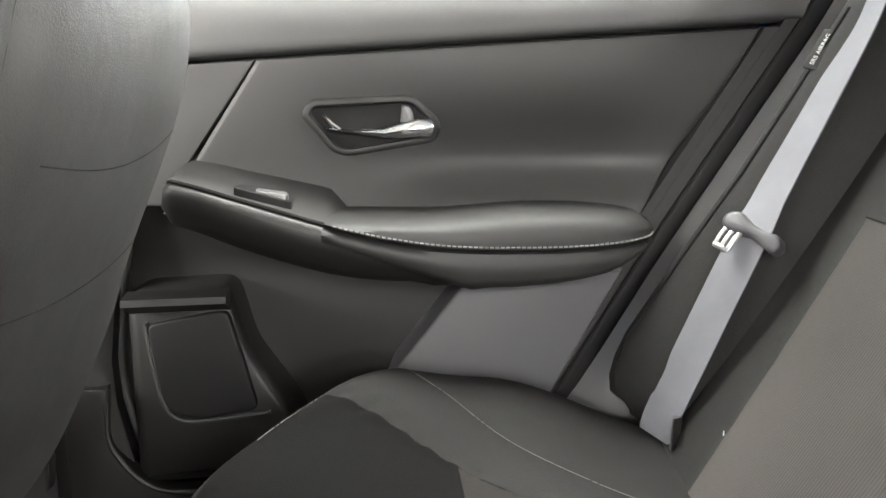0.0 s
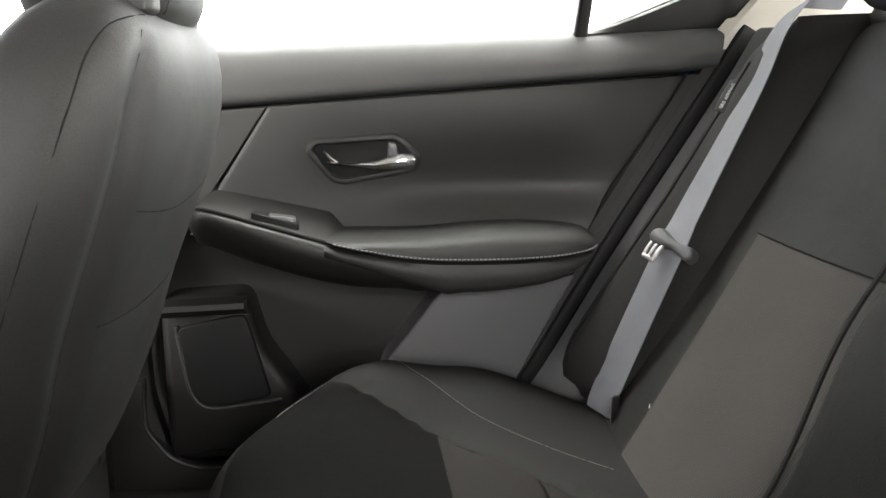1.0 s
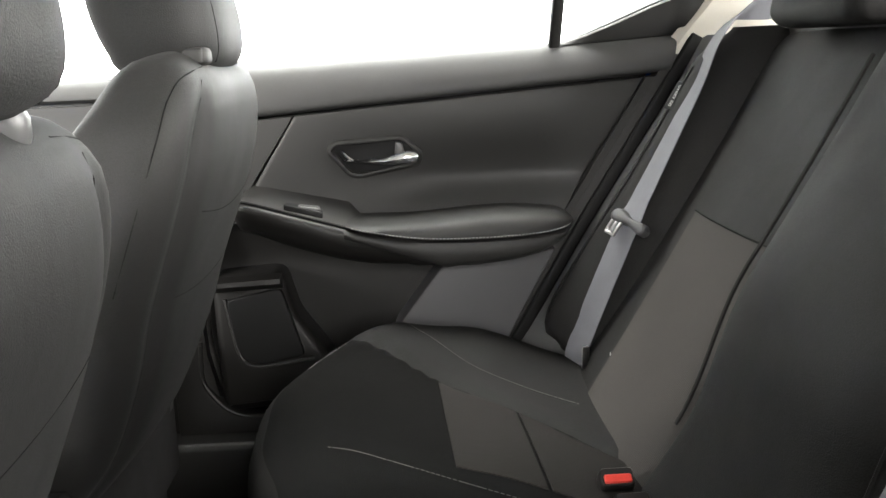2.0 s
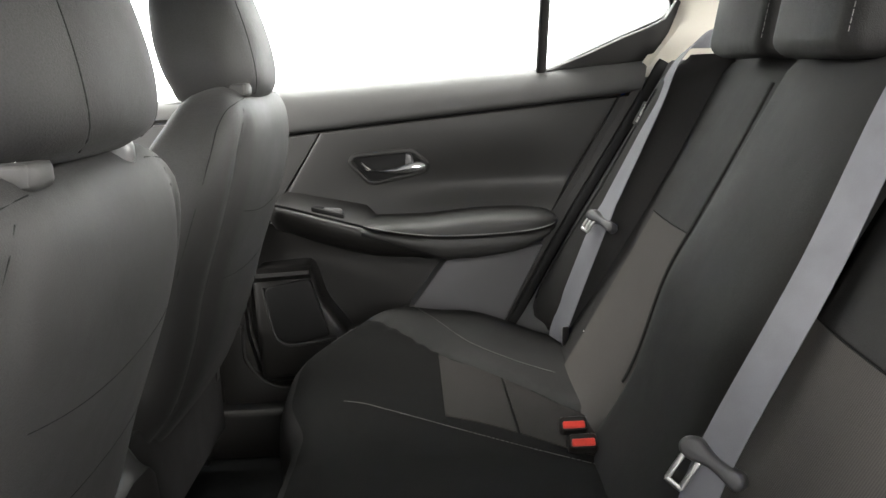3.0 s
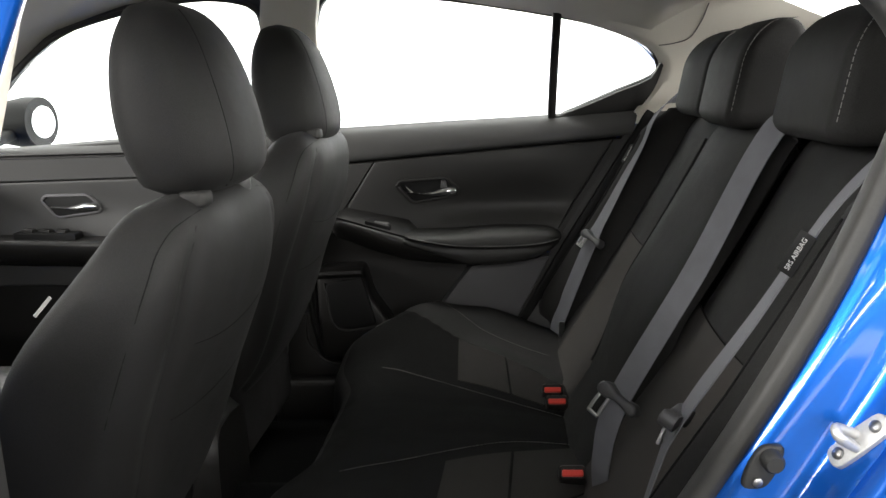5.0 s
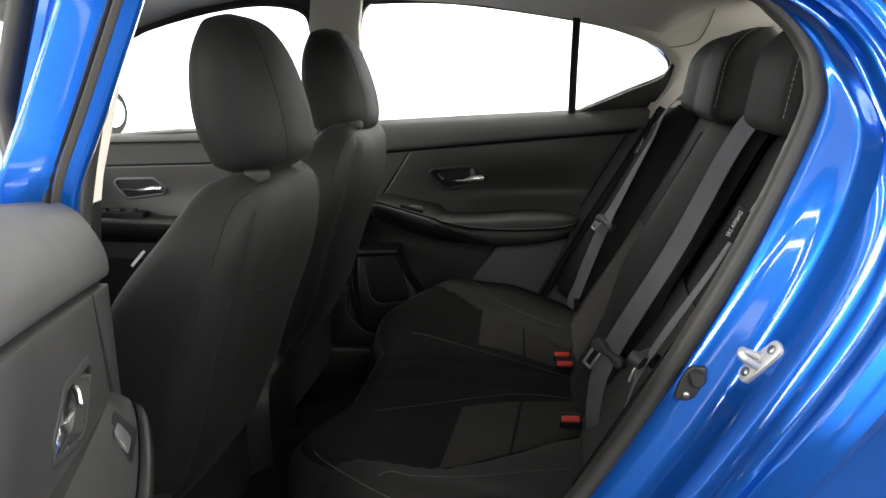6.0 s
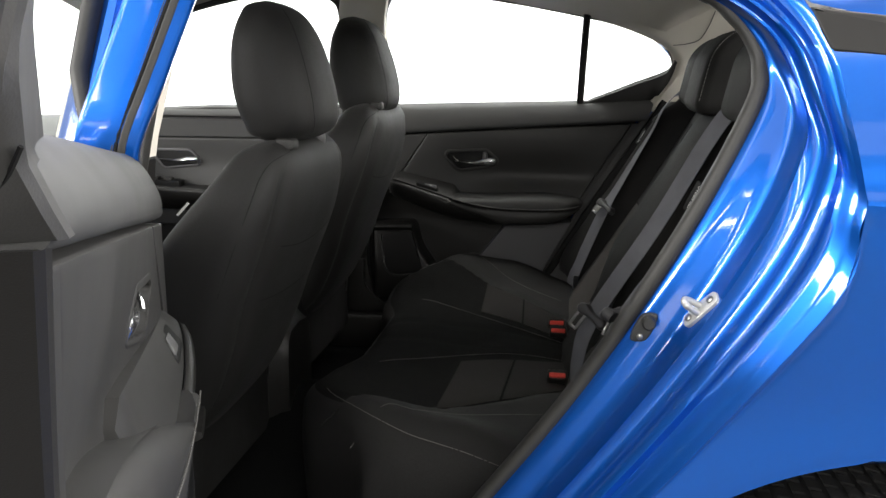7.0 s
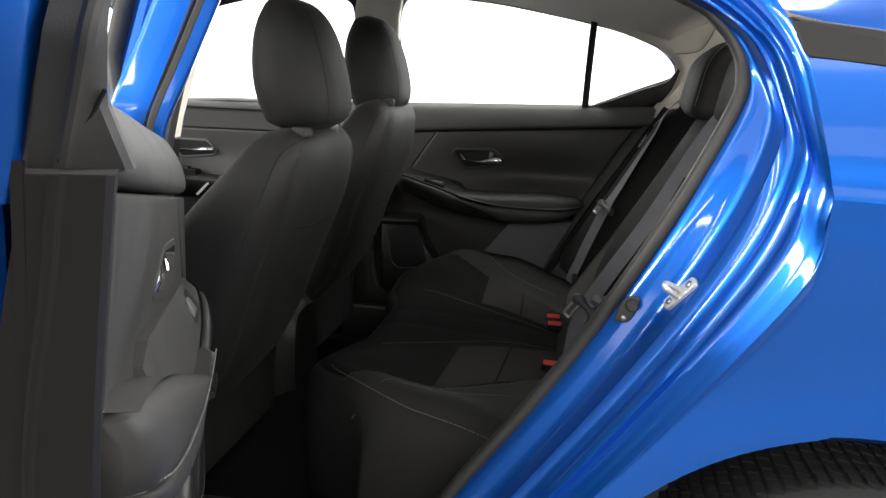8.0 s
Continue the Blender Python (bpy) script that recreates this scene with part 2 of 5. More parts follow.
EDGED = [0, 0.006, 0.014, 0.03, *span(0.06, 0.94, 22), 0.97, 0.986, 0.994, 1]

# ---- ground ----
part("ground", grid(lambda u, v: (-60 + 120 * u, -60 + 120 * v, 0), span(0, 1, 12), span(0, 1, 12)), FLOORM)
tagged(bpy.data.objects["ground"], "smooth grey floor of the photo bay", "floor", kind="structure")
# walls and ceiling added out of view to enclose and bounce the light
for nm, a, b in (("wall_south", (-9, -7.5), (9, -7.5)), ("wall_west", (-9, -7.5), (-9, 3.4)), ("wall_east", (9, -7.5), (9, 3.4))):
    dx, dy = b[0] - a[0], b[1] - a[1]
    wall = part(nm, grid(lambda u, v: (a[0] + dx * u, a[1] + dy * u, 4.6 * v), span(0, 1, 4), span(0, 1, 4), 0.1), WALLM)
    tagged(wall, "plain pale wall added to close in the bay", "wall", kind="structure")
tagged(part("ceiling", grid(lambda u, v: (-9 + 18 * u, -7.5 + 10.9 * v, 4.6), span(0, 1, 4), span(0, 1, 4), 0.1), WALLM), "plain pale ceiling added to close in the bay", "ceiling", kind="structure")
# backdrop emits its own glow, standing in for bright light outside
GLOW = bpy.data.materials.new("glowing_backdrop")
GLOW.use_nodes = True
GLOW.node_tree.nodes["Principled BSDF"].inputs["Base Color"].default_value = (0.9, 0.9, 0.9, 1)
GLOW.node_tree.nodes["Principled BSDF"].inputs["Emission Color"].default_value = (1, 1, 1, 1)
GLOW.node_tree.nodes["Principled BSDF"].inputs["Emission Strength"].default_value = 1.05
tagged(part("backdrop", grid(lambda u, v: (-9 + 18 * u, 3.4 - 0.8 * (1 - v) ** 6, 4.6 * v), span(0, 1, 4), span(0, 1, 16), 0.05), GLOW), "white backdrop behind the car with an added glow", "backdrop", kind="structure")


# ---- plan of the car: x to the rear, y to the passenger's side, z up ----
def tumble(z):
    """How far the side glass leans in at that height, for a side wall at 0.75 at the belt."""
    return 0.75 - 0.42 * (z - 1.0) if z > 1.0 else 0.75 + 0.02 * min(1, (1.0 - z) / 0.5)


SILL = [(-1.3, 0.972), (-0.9, 0.98), (-0.285, 0.997), (0.26, 1.016), (0.32, 1.019), (0.5, 1.03)]
DOOR_END = [(0.32, 0.03), (0.40, 0.095), (0.50, 0.165), (0.656, 0.255), (0.727, 0.298), (0.962, 0.446), (1.03, 0.485)]
APERTURE = [(0.05, 0.40), (0.119, 0.497), (0.258, 0.692), (0.381, 0.907), (0.457, 1.062), (0.469, 1.114), (0.46, 1.150), (0.437, 1.181),
            (0.398, 1.211), (0.26, 1.262), (0.03, 1.306), (-0.2, 1.322), (-0.285, 1.31), (-0.318, 1.25), (-0.33, 1.10), (-0.345, 0.95),
            (-0.385, 0.70), (-0.405, 0.52), (-0.38, 0.42), (-0.31, 0.375), (-0.15, 0.365), (-0.02, 0.37)]
WINDOW = [(-0.370, 0.994), (-0.02, 1.006), (0.25, 1.014), (0.285, 1.022), (0.41, 1.073), (0.494, 1.107), (0.503, 1.134), (0.474, 1.178), (0.373, 1.222),
          (0.257, 1.252), (0.009, 1.296), (-0.16, 1.312), (-0.30, 1.312), (-0.362, 1.288), (-0.384, 1.22), (-0.388, 1.10), (-0.384, 1.02)]
APERTURE_FAR = [(0.05, 0.40), (0.119, 0.497), (0.258, 0.692), (0.381, 0.907), (0.462, 1.03), (0.508, 1.085), (0.519, 1.130), (0.508, 1.165), (0.484, 1.198), (0.42, 1.224), (0.26, 1.270), (0.01, 1.313),
                (-0.16, 1.330), (-0.262, 1.328), (-0.308, 1.30), (-0.330, 1.23), (-0.333, 1.10), (-0.345, 0.95), (-0.385, 0.70), (-0.405, 0.52), (-0.38, 0.42), (-0.31, 0.375), (-0.15, 0.365), (-0.02, 0.37)]
FRONT_WINDOW = [(-1.30, 0.972), (-0.9, 0.982), (-0.455, 0.992), (-0.452, 1.10), (-0.449, 1.25), (-0.462, 1.295), (-0.52, 1.315), (-0.62, 1.318), (-0.78, 1.296), (-0.98, 1.240), (-1.18, 1.10)]


def on_side(x, z, y):
    """A point of the side wall; y is the offset inward from the glass plane."""
    return (x, tumble(z) - y, z)


# ---- rear door, in the place of the passenger's side one ----
def door_face(x, z):
    """Depth of the trim's inner face: dished above the armrest, swelling over it."""
    dish = 0.036 * math.exp(-((z - 0.788) / 0.068) ** 2) * ease(-0.24, 0.06, x) * (1 - 0.55 * ease(0.16, 0.34, x))
    swell = 0.018 * (1 - ease(0.735, 0.80, z)) * ease(-0.1, 0.06, x)
    return 0.702 + dish - swell + 0.012 * ease(0.90, 1.0, z)


def trim_panel(tl, tr, br, bl, groove=0.0035, face=door_face, hole=None):
    def fn(u, v):
        a, b = Vector(tl).lerp(Vector(tr), u), Vector(bl).lerp(Vector(br), u)
        p = a.lerp(b, v)
        e = min(u, 1 - u, v, 1 - v)
        return (p.x, face(p.x, p.y) + groove * (1 - ease(0, 0.008, e)), p.y)
    rings = []
    us = EDGED if not hole else [0, 0.006, 0.014, 0.03, *span(0.045, 0.965, 150), 0.986, 0.994, 1]
    vs = EDGED if not hole else [0, 0.006, 0.014, 0.03, *span(0.045, 0.965, 70), 0.986, 0.994, 1]
    for u in us:
        row = [fn(u, v) for v in vs]
        rings.append(row + [(row[-1][0], 0.750, row[-1][2]), (row[0][0], 0.750, row[0][2])])
    bm = loft(rings)
    if hole:
        bmesh.ops.delete(bm, geom=[f for f in bm.faces if inside(f.calc_center_median(), hole)], context="FACES")
    return bm


def inside(p, poly):
    hit = False
    for (ax, az), (bx, bz) in zip(poly, poly[1:] + poly[:1]):
        if (az > p.z) != (bz > p.z) and p.x < ax + (p.z - az) / (bz - az) * (bx - ax):
            hit = not hit
    return hit


HANDLE = round_poly([(-0.150, 0.850), (-0.140, 0.863), (-0.022, 0.869), (0.010, 0.838), (0.005, 0.820), (-0.100, 0.803), (-0.116, 0.808)], 0.010, 3)


RAIL_SECTION = [(0, 0.742), (0.10, 0.728), (0.3, 0.715), (0.6, 0.703), (0.85, 0.700), (0.95, 0.703), (1.0, 0.712)]


def seam_z(x):
    return 0.912 + 0.068 * (x + 0.275)


def rear_door(k=1.0):
    door = thing("rear_door", (-0.44, 0.80, 0.27), "blue rear car door with black trim, padded armrest and clear window", "car door", "rear doors")
    ends = DOOR_END
    base = 0.70 if k == 1 else 0.714
    face = door_face if k == 1 else (lambda x, z: 0.7 * 0.703 + 0.3 * door_face(x, z))
    foot = lerp_table(ends, 0.69)
    # painted shell
    rings = []
    for z in span(0.27, 0.985, 14):
        e = lerp_table(ends, z) + (0.045 if k == 1 else 0.010)
        o = 0.868 - 0.03 * ease(0.5, 0.27, z) - 0.012 * ease(0.93, 1.0, z)
        i = 0.760 + 0.017 * ease(0.71, 0.66, z)
        rings.append([(-0.425, i, z), (-0.435, o - 0.02, z), (-0.425, o, z), (0.0, o + 0.006, z), (e - 0.015, o, z), (e, o - 0.012, z), (e - 0.012, 0.79, z), (e - 0.035, i, z)])
    part("shell", loft(rings), PAINT, door, "glossy blue painted steel", 50)
    # window frame, glass run and panes
    ring = inset(WINDOW, -0.017)
    w = [on_side(x, z, -0.022) for x, z in ring[-4:] + [(-0.412, 0.96)]]
    part("window_frame", sweep(smooth_path(w, 4), rounded(0.040, 0.082, 0.008), (0, 1, 0.3)), PAINT, door, "blue painted upright of the window frame")
    for off, wd, dp, mt in ((-0.002, 0.011, 0.010, SEAL), (-0.010, 0.005, 0.007, DARK), (-0.0145, 0.004, 0.005, SEAL)):
        w = [on_side(x, z, off) for x, z in inset(WINDOW, 0.001)[-4:] + [(-0.386, 0.98)]]
        part("glass_run", sweep(smooth_path(w, 4), rounded(wd, dp, 0.0025), (0, 1, 0.3)), mt, door, "rubber glass run in the upright")
    w = [on_side(x, z, -0.045) for x, z in inset(WINDOW, -0.068)[4:10]]
    part("outer_frame", sweep(smooth_path(w, 4), rounded(0.08, 0.02, 0.006), (0, 1, 0.3)), PAINT, door, "blue outer frame behind the small window")
    w = [on_side(x, z, -0.030) for x, z in ring[:-4]]
    part("window_frame", sweep(smooth_path(w, 3), rounded(0.030, 0.05, 0.010), (0, 1, 0.3)), RUBBER, door, "black window frame")
    w = [on_side(x, z, -0.012) for x, z in inset(WINDOW, -0.001)[:-4]]
    part("glass_run", sweep(smooth_path(w, 3), rounded(0.005, 0.012, 0.002), (0, 1, 0.3)), RUBBER, door, "black rubber glass run")
    bar = [on_side(x, z, 0.008) for x, z in ((0.250, 1.005), (0.253, 1.10), (0.256, 1.18), (0.260, 1.262))]
    if k == 1:
        part("division_bar", sweep(bar, rounded(0.021, 0.020, 0.006), (0, 1, 0.4)), HARD, door)
        pane = part("pane", plate(inset(WINDOW, -0.006), 0, 0.004, 0.001, lambda x, z, y: on_side(x, z, y - 0.012)), GLASS, door, "clear tempered glass")
        pane.visible_shadow = False
    mark = [plate([(0.286 + 0.0035 * i, 1.044 + 0.009 * j), (0.2885 + 0.0035 * i, 1.044 + 0.009 * j), (0.2885 + 0.0035 * i, 1.049 + 0.009 * j), (0.286 + 0.0035 * i, 1.049 + 0.009 * j)],
                  0, 0.0012, 0.0002, lambda x, z, y: on_side(x, z, y + 0.002)) for i in range(11) for j in range(2) if (i, j) not in ((2, 1), (7, 1), (10, 1))]
    if k == 1:
        part("glass_mark", merged(*mark), SEALG, door, "small grey etched maker's mark")
    lower_edge = [(0.245, 1.011), (0.35, 1.016), (0.45, 1.022), (0.475, 1.024), (0.495, 1.035), (0.512, 1.06), (0.517, 1.09)]
    upper_edge = [(0.245, 1.016), (0.28, 1.020), (0.41, 1.071), (0.494, 1.106), (0.506, 1.136), (0.517, 1.132)]
    rings = []
    for x in [0.245, *span(0.27, 0.49, 14), 0.50, 0.508, 0.513, 0.517]:
        lo, hi = smooth_table(lower_edge, x), smooth_table(upper_edge, x)
        top, bot = lerp_table(SILL, x), seam_z(min(x, 0.45))
        ya = smooth_table(RAIL_SECTION, max(0, min(0.8, (top - lo) / (top - bot)))) - 0.003 if x < 0.46 else 0.716
        yb = 0.737 + (tumble(hi) - 0.024 - 0.737) * ease(0.245, 0.36, x)
        r = min(0.003, (hi - lo) * 0.2)
        rings.append([(x, ya + 0.02, lo), (x, ya + 0.003, lo), (x, ya, lo + r), (x, ya * 0.5 + yb * 0.5, (lo + hi) / 2), (x, yb, hi - r), (x, yb + 0.003, hi), (x, yb + 0.014, hi)])
    if k == 1:
        part("quarter_trim", loft(rings), SOFT, door, "black triangular trim behind the small window", 50)
    # soft upper rail
    def rail(u, v):
        x = -0.345 + u * (lerp_table(DOOR_END, 0.98) + 0.345)
        lo, hi = seam_z(x), lerp_table(SILL, x)
        z = hi + (lo - hi) * v
        y = smooth_table(RAIL_SECTION, v)
        return (x + 0.02 * (0 if u < 0.9 else (u - 0.9) * 10) * (0.5 - v), y, z)
    rings = []
    for u in span(0, 1, 40):
        row = [rail(u, v) for v in (0, 0.02, 0.06, 0.12, 0.2, 0.3, 0.4, 0.5, 0.6, 0.7, 0.8, 0.88, 0.94, 0.97, 0.985, 1)]
        rings.append(row + [(row[-1][0], 0.746, row[-1][2]), (row[0][0], 0.748, row[0][2] - 0.004)])
    part("upper_rail", loft(rings), LIT_TRIM, door, "soft black grained upper rail")
    gap = 0.004
    cut = 0.0 if k == 1 else 0.014
    part("front_panel", trim_panel((-0.345, seam_z(-0.345) - gap), (-0.205, seam_z(-0.205) - gap), (-0.325, 0.74), (-0.352, 0.74), face=face), SOFT, door)
    part("centre_panel", trim_panel((-0.2040, seam_z(-0.202) - gap), (0.4030, seam_z(0.40) - gap), *(((foot - 0.037, 0.69), (-0.3240, 0.73)) if k == 1 else ((0.215, 0.61), (-0.335, 0.66))), face=face, hole=inset(HANDLE, 0.004)), SOFT, door, "dished soft black panel")
    part("rear_panel", trim_panel((0.404, seam_z(0.404) - gap), (0.446 - cut, seam_z(0.446) - gap), (foot + 0.007 - cut, 0.69), (foot - 0.036, 0.69), 0.005, lambda x, z: 0.703 + 0.06 * max(0, x - lerp_table(ends, z) + 0.042)), SOFT, door)
    # dark lower panel
    def lower(u, v):
        z = 0.30 + 0.672 * v
        x = -0.432 + u * (lerp_table(ends, z) + 0.004 + 0.432)
        return (x, 0.750 + 0.018 * ease(0.71, 0.66, z), z)
    part("lower_panel", grid(lower, span(0, 1, 20), span(0, 1, 20), 0.006), HARD, door)
    # closed rear end of the trim, with a bead along it; the rail's end overhangs it
    for name, lo, hi, mt in (("end_return", 0.42, 0.966, HARD), ("rail_end", 0.9685, 1.13, SOFT))[:1 if k == 1 else 2]:
        rings = []
        for z in [lo, *span(lo + 0.012, hi - 0.004, 24), hi - 0.001, hi]:
            c = lerp_table([(0.966, 0.7025), (0.968, 0.694), (1.0, 0.703), (1.044, 0.698), (1.075, 0.688), (1.13, 0.668)], z)
            b = lerp_table([(0.75, 0.748), (0.825, 0.742), (0.905, 0.733), (0.96, 0.730), (1.0, 0.717), (1.02, 0.711), (1.13, 0.680)], z)
            a = lerp_table([(0.75, 0.775), (0.905, 0.754), (0.96, 0.745), (0.995, 0.736), (1.043, 0.722), (1.13, 0.692)], z)
            x = lerp_table(ends, z) - (0.004 if z == lo else 0.012 if z == hi else 0.0)
            back = x - 0.02 if z < 1.0 else min(x - 0.02, max(0.25, 0.285 + 2.46 * (z - 1.022)))
            rings.append([(back, c + 0.001 if z < 1.0 else 0.738 - 0.42 * (z - 1.0), z), (x - 0.003, c + 0.0005, z), (x + 0.003, c + 0.004, z), (x + 0.005, b - 0.005, z), (x + 0.008, b - 0.002, z), (x + 0.008, b + 0.001, z), (x + 0.004, b + 0.004, z), (x + 0.003, a, z), (back, a + 0.002, z)])
        part(name, loft(rings), mt, door, "black moulded rear end of the trim", 30)
    if k < 1:
        rings = []
        for z in span(0.950, 1.13, 10):
            x, y = lerp_table(ends, z), lerp_table([(0.95, 0.749), (1.0, 0.737), (1.043, 0.725), (1.13, 0.695)], z)
            o = 0.862 - 0.30 * max(0, z - 0.97)
            rings.append([(x - 0.04, y + 0.002, z), (x - 0.002, y + 0.001, z), (x + 0.006, y + 0.006, z), (x + 0.008, y + 0.03, z), (x + 0.006, o - 0.01, z), (x - 0.006, o, z), (x - 0.04, o, z)])
        part("frame_corner", loft(rings), PAINT, door, "glossy blue corner of the window frame", 50)
    joint = [] if k == 1 else [(lerp_table(ends, z) + 0.0035, y, z) for y, z in ((0.703, 1.006), (0.710, 0.995), (0.720, 0.983), (0.728, 0.972))]
    if joint:
        part("end_joint", sweep(smooth_path(joint, 4), circle(0.0011, 5), (0, 1, 0)), SEAM, door, "fine dark joint between rail and corner trim")
    # grey map pocket panel behind the seat
    poly = [(0.040, 0.641), (0.115, 0.646), (0.243, 0.662), (0.156, 0.50), (0.10, 0.41), (-0.09, 0.41), (-0.045, 0.532)]
    part("pocket_panel", plate(round_poly(poly, 0.006, 2), 0.765, 0.690, 0.004), GREYP, door, "lighter grey plastic lower panel")
    # door pocket with speaker housing
    poly = [(-0.372, 0.636), (-0.246, 0.643), (-0.225, 0.56), (-0.17, 0.48), (-0.14, 0.40), (-0.372, 0.38)]
    spk = part("speaker_housing", plate(round_poly(poly, 0.02, 3), 0.765, 0.688, 0.016), HARD, door)
    poly = [(-0.346, 0.598), (-0.248, 0.616), (-0.214, 0.487), (-0.290, 0.474), (-0.325, 0.484), (-0.336, 0.51)]
    part("speaker_grille", plate(round_poly(poly, 0.012, 3), 0.690, 0.681, 0.003), DARK, spk, "dark speaker grille")
    lip = smooth_path([(-0.348, 0.684, 0.600), (-0.340, 0.684, 0.54), (-0.330, 0.684, 0.492), (-0.308, 0.684, 0.472), (-0.26, 0.684, 0.474), (-0.20, 0.684, 0.482)], 5)
    part("grille_rim", sweep(lip, circle(0.0035), (0, 1, 0)), SOFT, spk)
    ledge = [[(x, 0.69, 0.640 + 0.03 * (x + 0.3)), (x, 0.662, 0.636 + 0.03 * (x + 0.3)), (x, 0.660, 0.628 + 0.03 * (x + 0.3)), (x, 0.69, 0.612 + 0.03 * (x + 0.3))] for x in span(-0.368, -0.245, 6)]
    part("ledge", loft(ledge), HARD, spk)
    # armrest body: a swept pod under the switch panel and the padded rest
    tab_t = [(-0.318, 0.745), (-0.306, 0.772), (-0.285, 0.774), (-0.20, 0.752), (-0.10, 0.724), (0.0, 0.706), (0.1, 0.702), (0.2, 0.704), (0.268, 0.712)]
    tab_b = [(-0.318, 0.735), (-0.306, 0.72), (-0.28, 0.715), (-0.20, 0.688), (-0.10, 0.662), (-0.02, 0.656), (0.05, 0.657), (0.1, 0.657), (0.2, 0.670), (0.268, 0.702)]
    tab_y = [(-0.318, 0.680), (-0.306, 0.645), (-0.28, 0.628), (-0.20, 0.612), (-0.10, 0.606), (0.0, 0.604), (0.1, 0.604), (0.2, 0.612), (0.25, 0.630), (0.268, 0.668)]
    tab_y = [(x, base - (0.70 - y) * k) for x, y in tab_y]
    rings = []
    for x in [-0.318, -0.314, -0.306, -0.295, *span(-0.28, 0.24, 26), 0.252, 0.262, 0.268]:
        t, b, y = smooth_table(tab_t, x), smooth_table(tab_b, x), smooth_table(tab_y, x)
        h = t - b
        r = min(0.012, h * 0.3)
        under = 0.06 if x < 0 else 0.03
        rings.append([(x, 0.745, t - 0.002), (x, y + r, t), (x, y + r * 0.3, t - r * 0.3), (x, y, t - r), (x, y + 0.004, t - h * 0.45),
                      (x, y + 0.012, t - h * 0.7), (x, y + 0.026, b + 0.006), (x, y + under, b), (x, 0.745, b + 0.004)])
    part("armrest", loft(rings), HARD, door, "black moulded armrest body", 60)
    # padded rest
    rings = []
    pad_t = [(-0.122, 0.736), (-0.08, 0.735), (0.0, 0.735), (0.06, 0.739), (0.12, 0.742), (0.2, 0.740), (0.25, 0.733), (0.268, 0.720)]
    if k < 1:
        pad_t = [(-0.122, 0.728), (-0.066, 0.716), (0.0, 0.735), (0.1, 0.764), (0.2, 0.790), (0.268, 0.800)]
    for x in [-0.122, -0.118, -0.11, *span(-0.09, 0.23, 18), 0.25, 0.26, 0.266, 0.268]:
        t, b, y = smooth_table(pad_t, x), smooth_table(tab_t, x) + 0.003, smooth_table(tab_y, x) - 0.006
        if x < -0.10:
            y += 0.01 * (-0.10 - x) / 0.022
        h = max(0.002, t - b)
        ring = [(x, 0.742, t + 0.003), (x, 0.68, t + 0.001), (x, y + 0.04, t), (x, y + 0.016, t - h * 0.12), (x, y + 0.005, t - h * 0.35), (x, y, t - h * 0.65), (x, y + 0.002, b), (x, 0.742, b)]
        if k < 1 and x > 0:
            ring = [(px / 0.268 * (lerp_table(ends, pz) - 0.012), py, pz) for px, py, pz in ring]
        rings.append(ring)
    part("arm_pad", loft(rings), SOFT, door, "soft black stitched pad", 60)
    front = []
    for x in [-0.125, -0.11, *span(-0.09, 0.22, 14), 0.245, 0.262]:
        t, b, y = smooth_table(tab_t, x) - 0.002, smooth_table(tab_b, x), smooth_table(tab_y, x) - 0.005
        b = max(b, 0.712 - (x + 0.125) * 0.33) if x < 0.05 else b + 0.003
        front.append([(x, y + 0.02, t), (x, y + 0.003, t - 0.001), (x, y - 0.001, t - (t - b) * 0.3), (x, y + 0.001, t - (t - b) * 0.75), (x, y + 0.010, b), (x, y + 0.035, b + 0.002)])
    part("arm_facing", loft(front), SOFT, door, "soft black facing under the stitching", 60)
    stitches = []
    for i in range(62):
        x0 = -0.112 + i * 0.0060
        pts = [(x, smooth_table(tab_y, x) - 0.0074, smooth_table(tab_t, x) + 0.006) for x in (x0, x0 + 0.0042)]
        stitches.append(sweep(pts, circle(0.0011, 4), (0, 1, 0)))
    part("stitching", merged(*stitches), THREAD if k == 1 else DIMTHREAD, door, "pale grey stitch line")
    # switch panel
    def top_at(x):
        return smooth_table(tab_t, x)
    sp = []
    for x in [-0.304, -0.298, *span(-0.29, -0.105, 12), -0.092, -0.086] if k == 1 else [-0.304, -0.298, *span(-0.29, 0.10, 24), 0.112, 0.118]:
        z = top_at(x) + 0.004
        o = smooth_table(tab_y, x) + 0.012 + 0.03 * ease(-0.12, -0.086, x) * (k == 1)
        low = 1 - ease(-0.125, -0.086, x) if k == 1 else 1 - 0.25 * ease(0.10, 0.118, x)
        up = 0.016 * ease(-0.31, -0.27, x) * low
        if k < 1:
            rise = (0.797 - z) * ease(-0.308, -0.28, x) * low
            sp.append([(x, o, z - 0.008), (x, o + 0.002, z), (x, o * 0.5 + 0.351, z + 0.5 * rise), (x, 0.7022, z + rise), (x, 0.715, z + rise), (x, 0.715, z - 0.008)])
            continue
        sp.append([(x, o, z - 0.008), (x, o + 0.002, z), (x, o + 0.04, z + 0.3 * up), (x, 0.715, z + up + 0.012 * low), (x, 0.715, z - 0.008)])
    sw = part("switch_panel", loft(sp), SOFT, door, "smooth black switch panel", 50)
    joint = [(x, smooth_table(tab_y, x) + 0.0115, top_at(x) + 0.0015) for x in span(-0.30, -0.115, 20)]
    part("panel_joint", sweep(smooth_path(joint, 2), circle(0.0016, 5), (0, 1, 0)), SEAM, sw, "fine dark joint under the switch panel")
    z = top_at(-0.195) + 0.011
